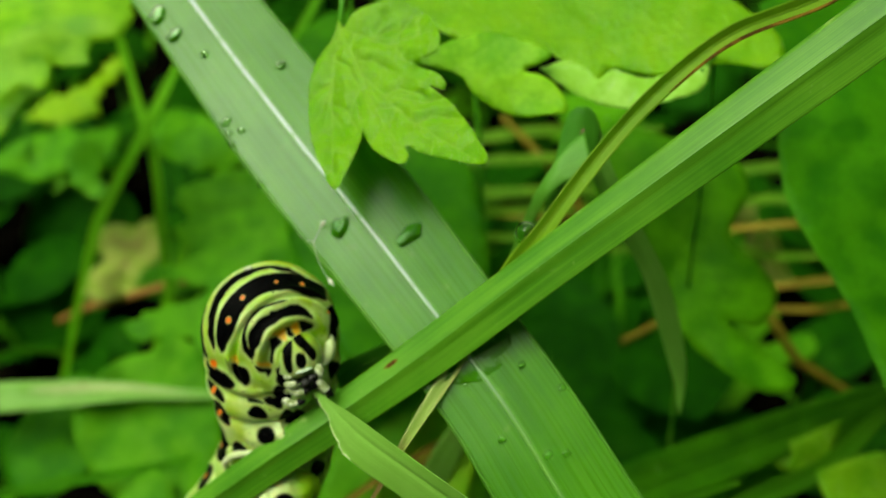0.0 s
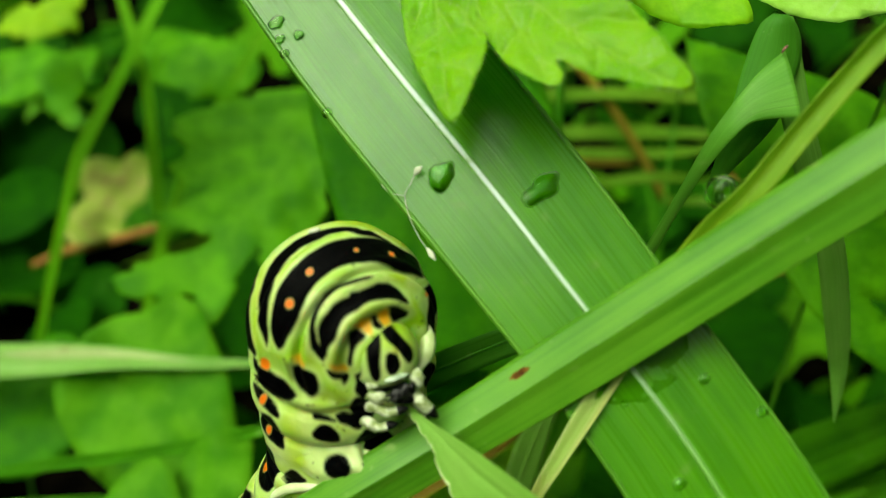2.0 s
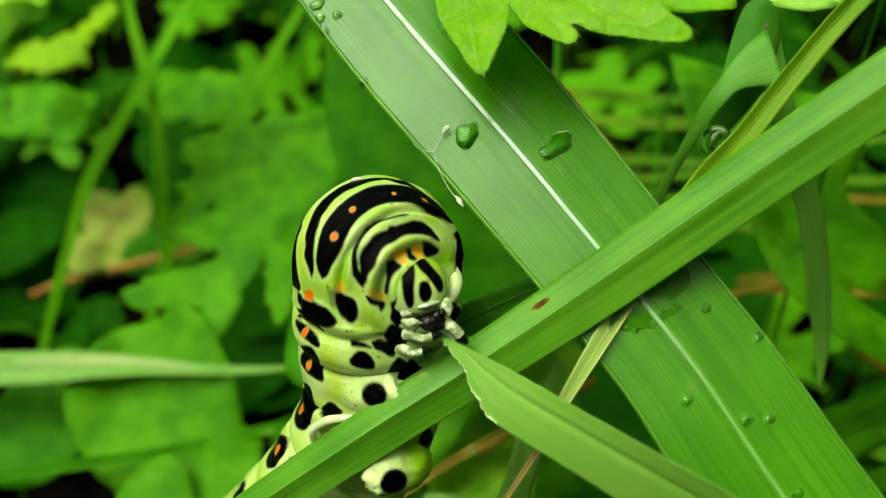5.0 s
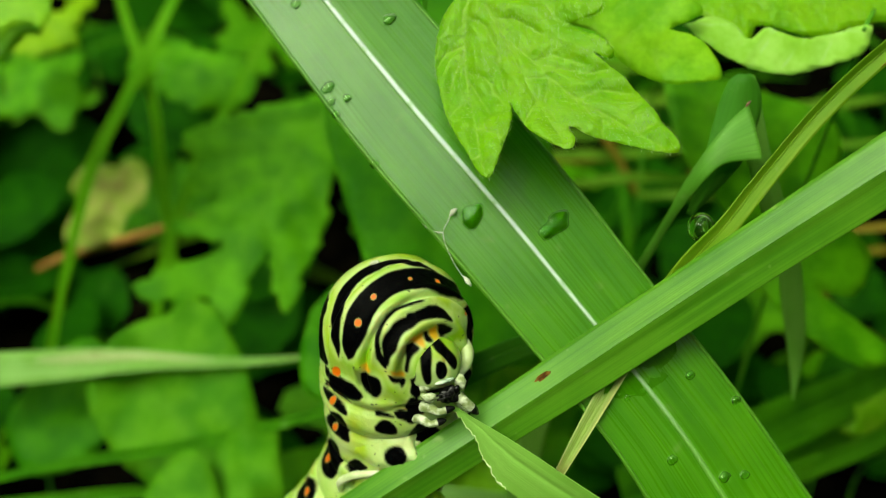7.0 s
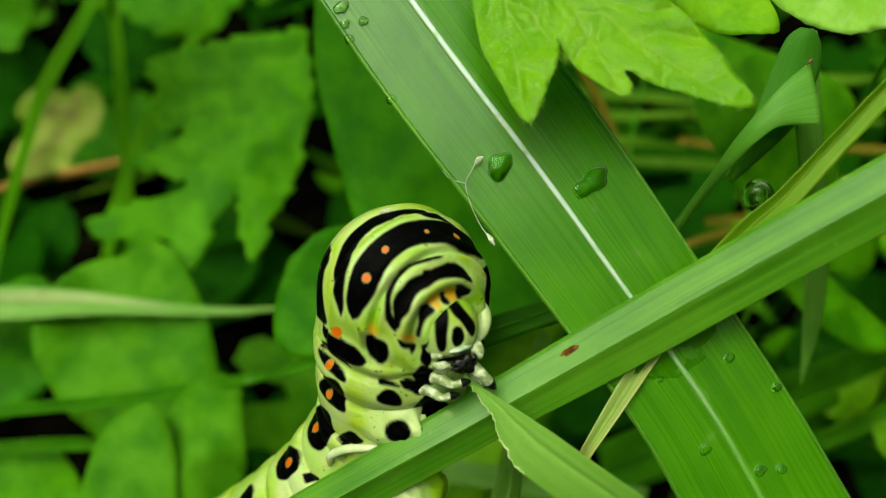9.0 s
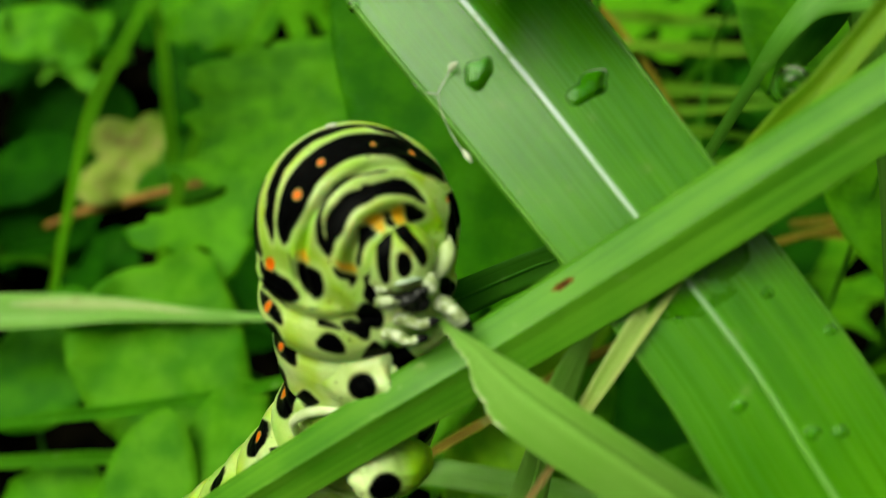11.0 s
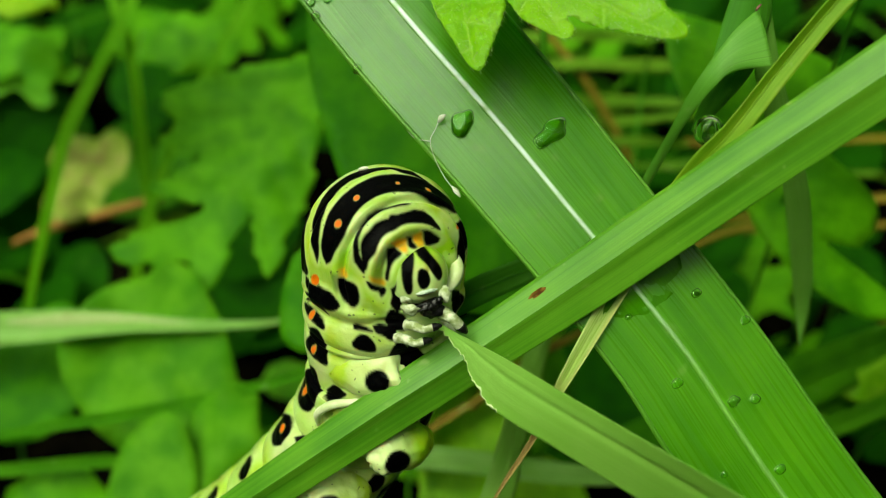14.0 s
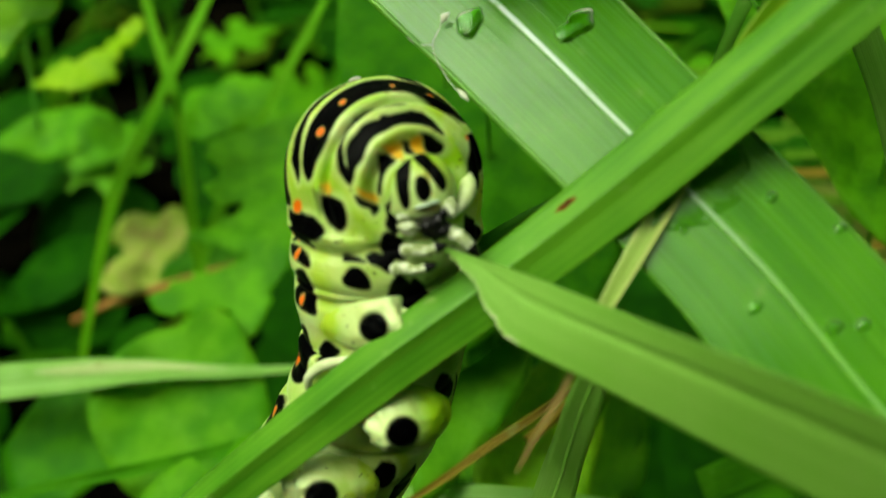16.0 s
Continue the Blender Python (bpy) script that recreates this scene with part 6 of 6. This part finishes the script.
def build_stalk(pts, r, mat, label):
    return tagged(tube("dry_stalk", pts, r, mat, n=24, m=8), label, "stalk")


build_stalk([(-7.6, 16.3, -1.42), (-7.0, 16.3, -1.15), (-6.5, 16.3, -1.02), (-5.6, 16.3, -0.76), (-4.7, 16.4, -0.5)], [0.05, 0.085, 0.08, 0.04], M_STICK, "reddish-brown dry stalk lying among the leaves")
build_stalk([(4.9, 12.6, -0.9), (5.1, 12.6, -1.2), (5.45, 12.7, -1.7), (6.0, 12.8, -2.05), (6.6, 13.0, -2.4)], [0.06, 0.07, 0.07, 0.05], M_STRAW, "bent yellow straw near the ground")
build_stalk([(2.6, 12.0, -1.35), (3.4, 12.2, -1.0), (4.2, 12.4, -0.8)], [0.04, 0.055, 0.04], M_STRAW, "dry orange straw near the ground")
build_stalk([(0.9, 12.5, 2.0), (1.5, 12.6, 1.4), (2.0, 12.8, 0.8), (2.6, 13.2, 0.0)], [0.05, 0.06, 0.06], M_STRAW, "leaning dry yellow straw")
build_stalk([(-0.3, 9.0, -2.4), (0.3, 9.2, -2.0), (0.9, 9.4, -1.75)], [0.05, 0.06, 0.04], M_STRAW, "yellow straw under the blades")


# ---------------------------------------------------------------- filling of the thicket
def world_to_cm(p):
    q = BASE.inverted() @ Vector(p)
    return q * 100


def build_thicket_grass(count, seed):
    """Uncounted short blades that rise from the soil."""
    rng = np.random.RandomState(seed)
    V_, F_, U_ = [], [], []
    for _ in range(count):
        x, y = rng.uniform(-0.30, 0.30), rng.uniform(0.075, 0.60)
        h = rng.uniform(0.015, 0.045) * (1 + 1.2 * max(0, y - 0.2))
        if y < 0.16:
            h *= 0.7
        az, lean = rng.uniform(0, 6.28), rng.uniform(0.3, 1.5)
        dx, dy = math.cos(az) * lean * h, math.sin(az) * lean * h
        base, mid, tip = Vector((x, y, 0)), Vector((x + dx * 0.35, y + dy * 0.35, h * 0.75)), Vector((x + dx, y + dy, h * rng.uniform(0.6, 1.0)))
        w = rng.uniform(0.12, 0.3)
        pts = [tuple(world_to_cm(p)) for p in (base, mid, tip)]
        a, b = side_lines(pts, [w * 0.8, w, 0.02], rng.uniform(-0.5, 0.5))
        v, f, uv, *_ = ribbon_data(a, b, keel=-0.03, n=9, m=3, thick=0.02, seed=rng.randint(9999))
        off = sum(len(q) for q in V_)
        V_.append(v)
        U_.append(uv)
        F_ += [tuple(off + i for i in q) for q in f]
    ob = mesh_object("thicket_grass", np.vstack(V_), F_, M_GRASS, uv=np.vstack(U_))
    return tagged(ob, "tangle of short green grass over the soil", "grass", kind="stuff")


def build_thicket_leaves(count, seed, material, name, label, low, high, lobes=False):
    """Uncounted small leaves over the soil."""
    rng = np.random.RandomState(seed)
    lobed = [(0, 0), (0.1, 0.25), (0.42, 0.2), (0.5, 0.38), (0.2, 0.45), (0.18, 0.52), (0.5, 0.6), (0.5, 0.78), (0.2, 0.78), (0.15, 0.9), (0, 1.1), (-0.16, 0.9), (-0.22, 0.76), (-0.5, 0.8), (-0.5, 0.6), (-0.18, 0.53), (-0.2, 0.44), (-0.52, 0.4), (-0.44, 0.2), (-0.1, 0.24)]
    shape = lobed if lobes else [(0, 0), (0.28, 0.12), (0.5, 0.4), (0.46, 0.7), (0.25, 0.92), (0, 1.05), (-0.25, 0.9), (-0.47, 0.68), (-0.5, 0.4), (-0.3, 0.12)]
    v2, f2, dv, rim = sheet_data(shape, simple_veins(shape, (0, 0), (0, 1), 4), 0.13, 0.0 if lobes else 0.03, seed)
    V_, F_, U_ = [], [], []
    off = 0
    for _ in range(count):
        x, y = rng.uniform(-0.2, 0.2), 0.09 + 0.45 * rng.rand() ** 1.4
        z = rng.uniform(low, high) * (1 + 1.0 * max(0, y - 0.2))
        size = rng.uniform(0.012, 0.03)
        m = Matrix.Translation((x, y, z)) @ Euler((rng.uniform(-0.7, 0.9), rng.uniform(-0.6, 0.6), rng.uniform(0, 6.28))).to_matrix().to_4x4()
        cup = rng.uniform(-0.3, 0.3)
        for p in v2:
            V_.append(tuple(world_to_cm(m @ Vector((p[0] * size, p[1] * size, size * (cup * p[0] ** 2 - 0.25 * p[1] ** 2))))))
        U_.append(np.stack([dv * size * 100, rim], 1))
        F_ += [tuple(off + i for i in t) for t in f2]
        off += len(v2)
    ob = mesh_object(name, V_, F_, material, uv=np.vstack(U_))
    return tagged(ob, label, "foliage", kind="stuff")


build_thicket_grass(480, 7)
build_thicket_leaves(80, 8, M_MUGB, "thicket_leaves", "many small green leaves of the undergrowth", 0.004, 0.032, True)
# these leaves carry the gaps' shade in their colour
build_thicket_leaves(500, 9, M_SHADE_LEAF, "thicket_leaves", "many undergrowth leaves coloured near black for the shade in the gaps", 0.002, 0.026)
build_thicket_leaves(6, 10, M_BROWN, "leaf_litter", "withered brown leaves lying on the soil", 0.001, 0.006)


# how the fore body leans about the neck while it feeds: seconds and the turn about the three axes in degrees
LEAN = [
    (0, 4.7, -0.8, 3.9),
    (0.5, 3.8, -1.1, 3.3),
    (1, 3.4, -1.2, 3),
    (1.5, 3.2, -1.2, 2.8),
    (2, 2.4, -1, 2.5),
    (2.5, 2.3, -1.3, 3.1),
    (3, 4.7, -1.2, 4.4),
    (3.5, 5, -1.2, 3.7),
    (4, 3.6, -0.5, 2),
    (6.5, 0.3, 0, 0),
    (7, 0.4, 0, 0.2),
    (7.5, 0.1, 0, -0.1),
    (8, 0, -0, -0),
    (8.5, 0.2, -0.2, 0.1),
    (9, -0.5, -0.3, -0.2),
    (11.5, -0.8, 2, -2.6),
    (12, -2.3, 2.2, -5),
    (12.5, -2.8, 2.1, -4.8),
    (13, -3.2, 2.2, -5.3),
    (13.5, -3.1, 2.3, -5.6),
    (14, -3.2, 2.2, -5.7),
    (14.5, -3.4, 2.3, -5.7),
    (15, -3.6, 2.1, -6.1),
    (15.5, -3.2, 2.4, -6.2),
    (16, -2.5, 2.2, -5),
]


def leaning(share):
    """Poses of a piece that follows the lean by a share of it."""
    neck = Matrix.Translation((-0.01172, 0.05905, -0.0139))
    out = []
    for t, a, b, c in LEAN:
        w = Vector((a, b, c)) * radians(share)
        turn = Matrix.Rotation(w.length, 4, w.normalized()) if w.length else Matrix()
        out.append((t, BASE @ neck @ turn @ neck.inverted() @ BASE.inverted()))
    return out


def motions():
    """The caterpillar lifts and leans its fore body as it feeds; the plants hold still."""
    walk(THORAX, leaning(1.0))
    walk(HEAD, leaning(1.0))
    walk(NECK, leaning(0.5))


motions()
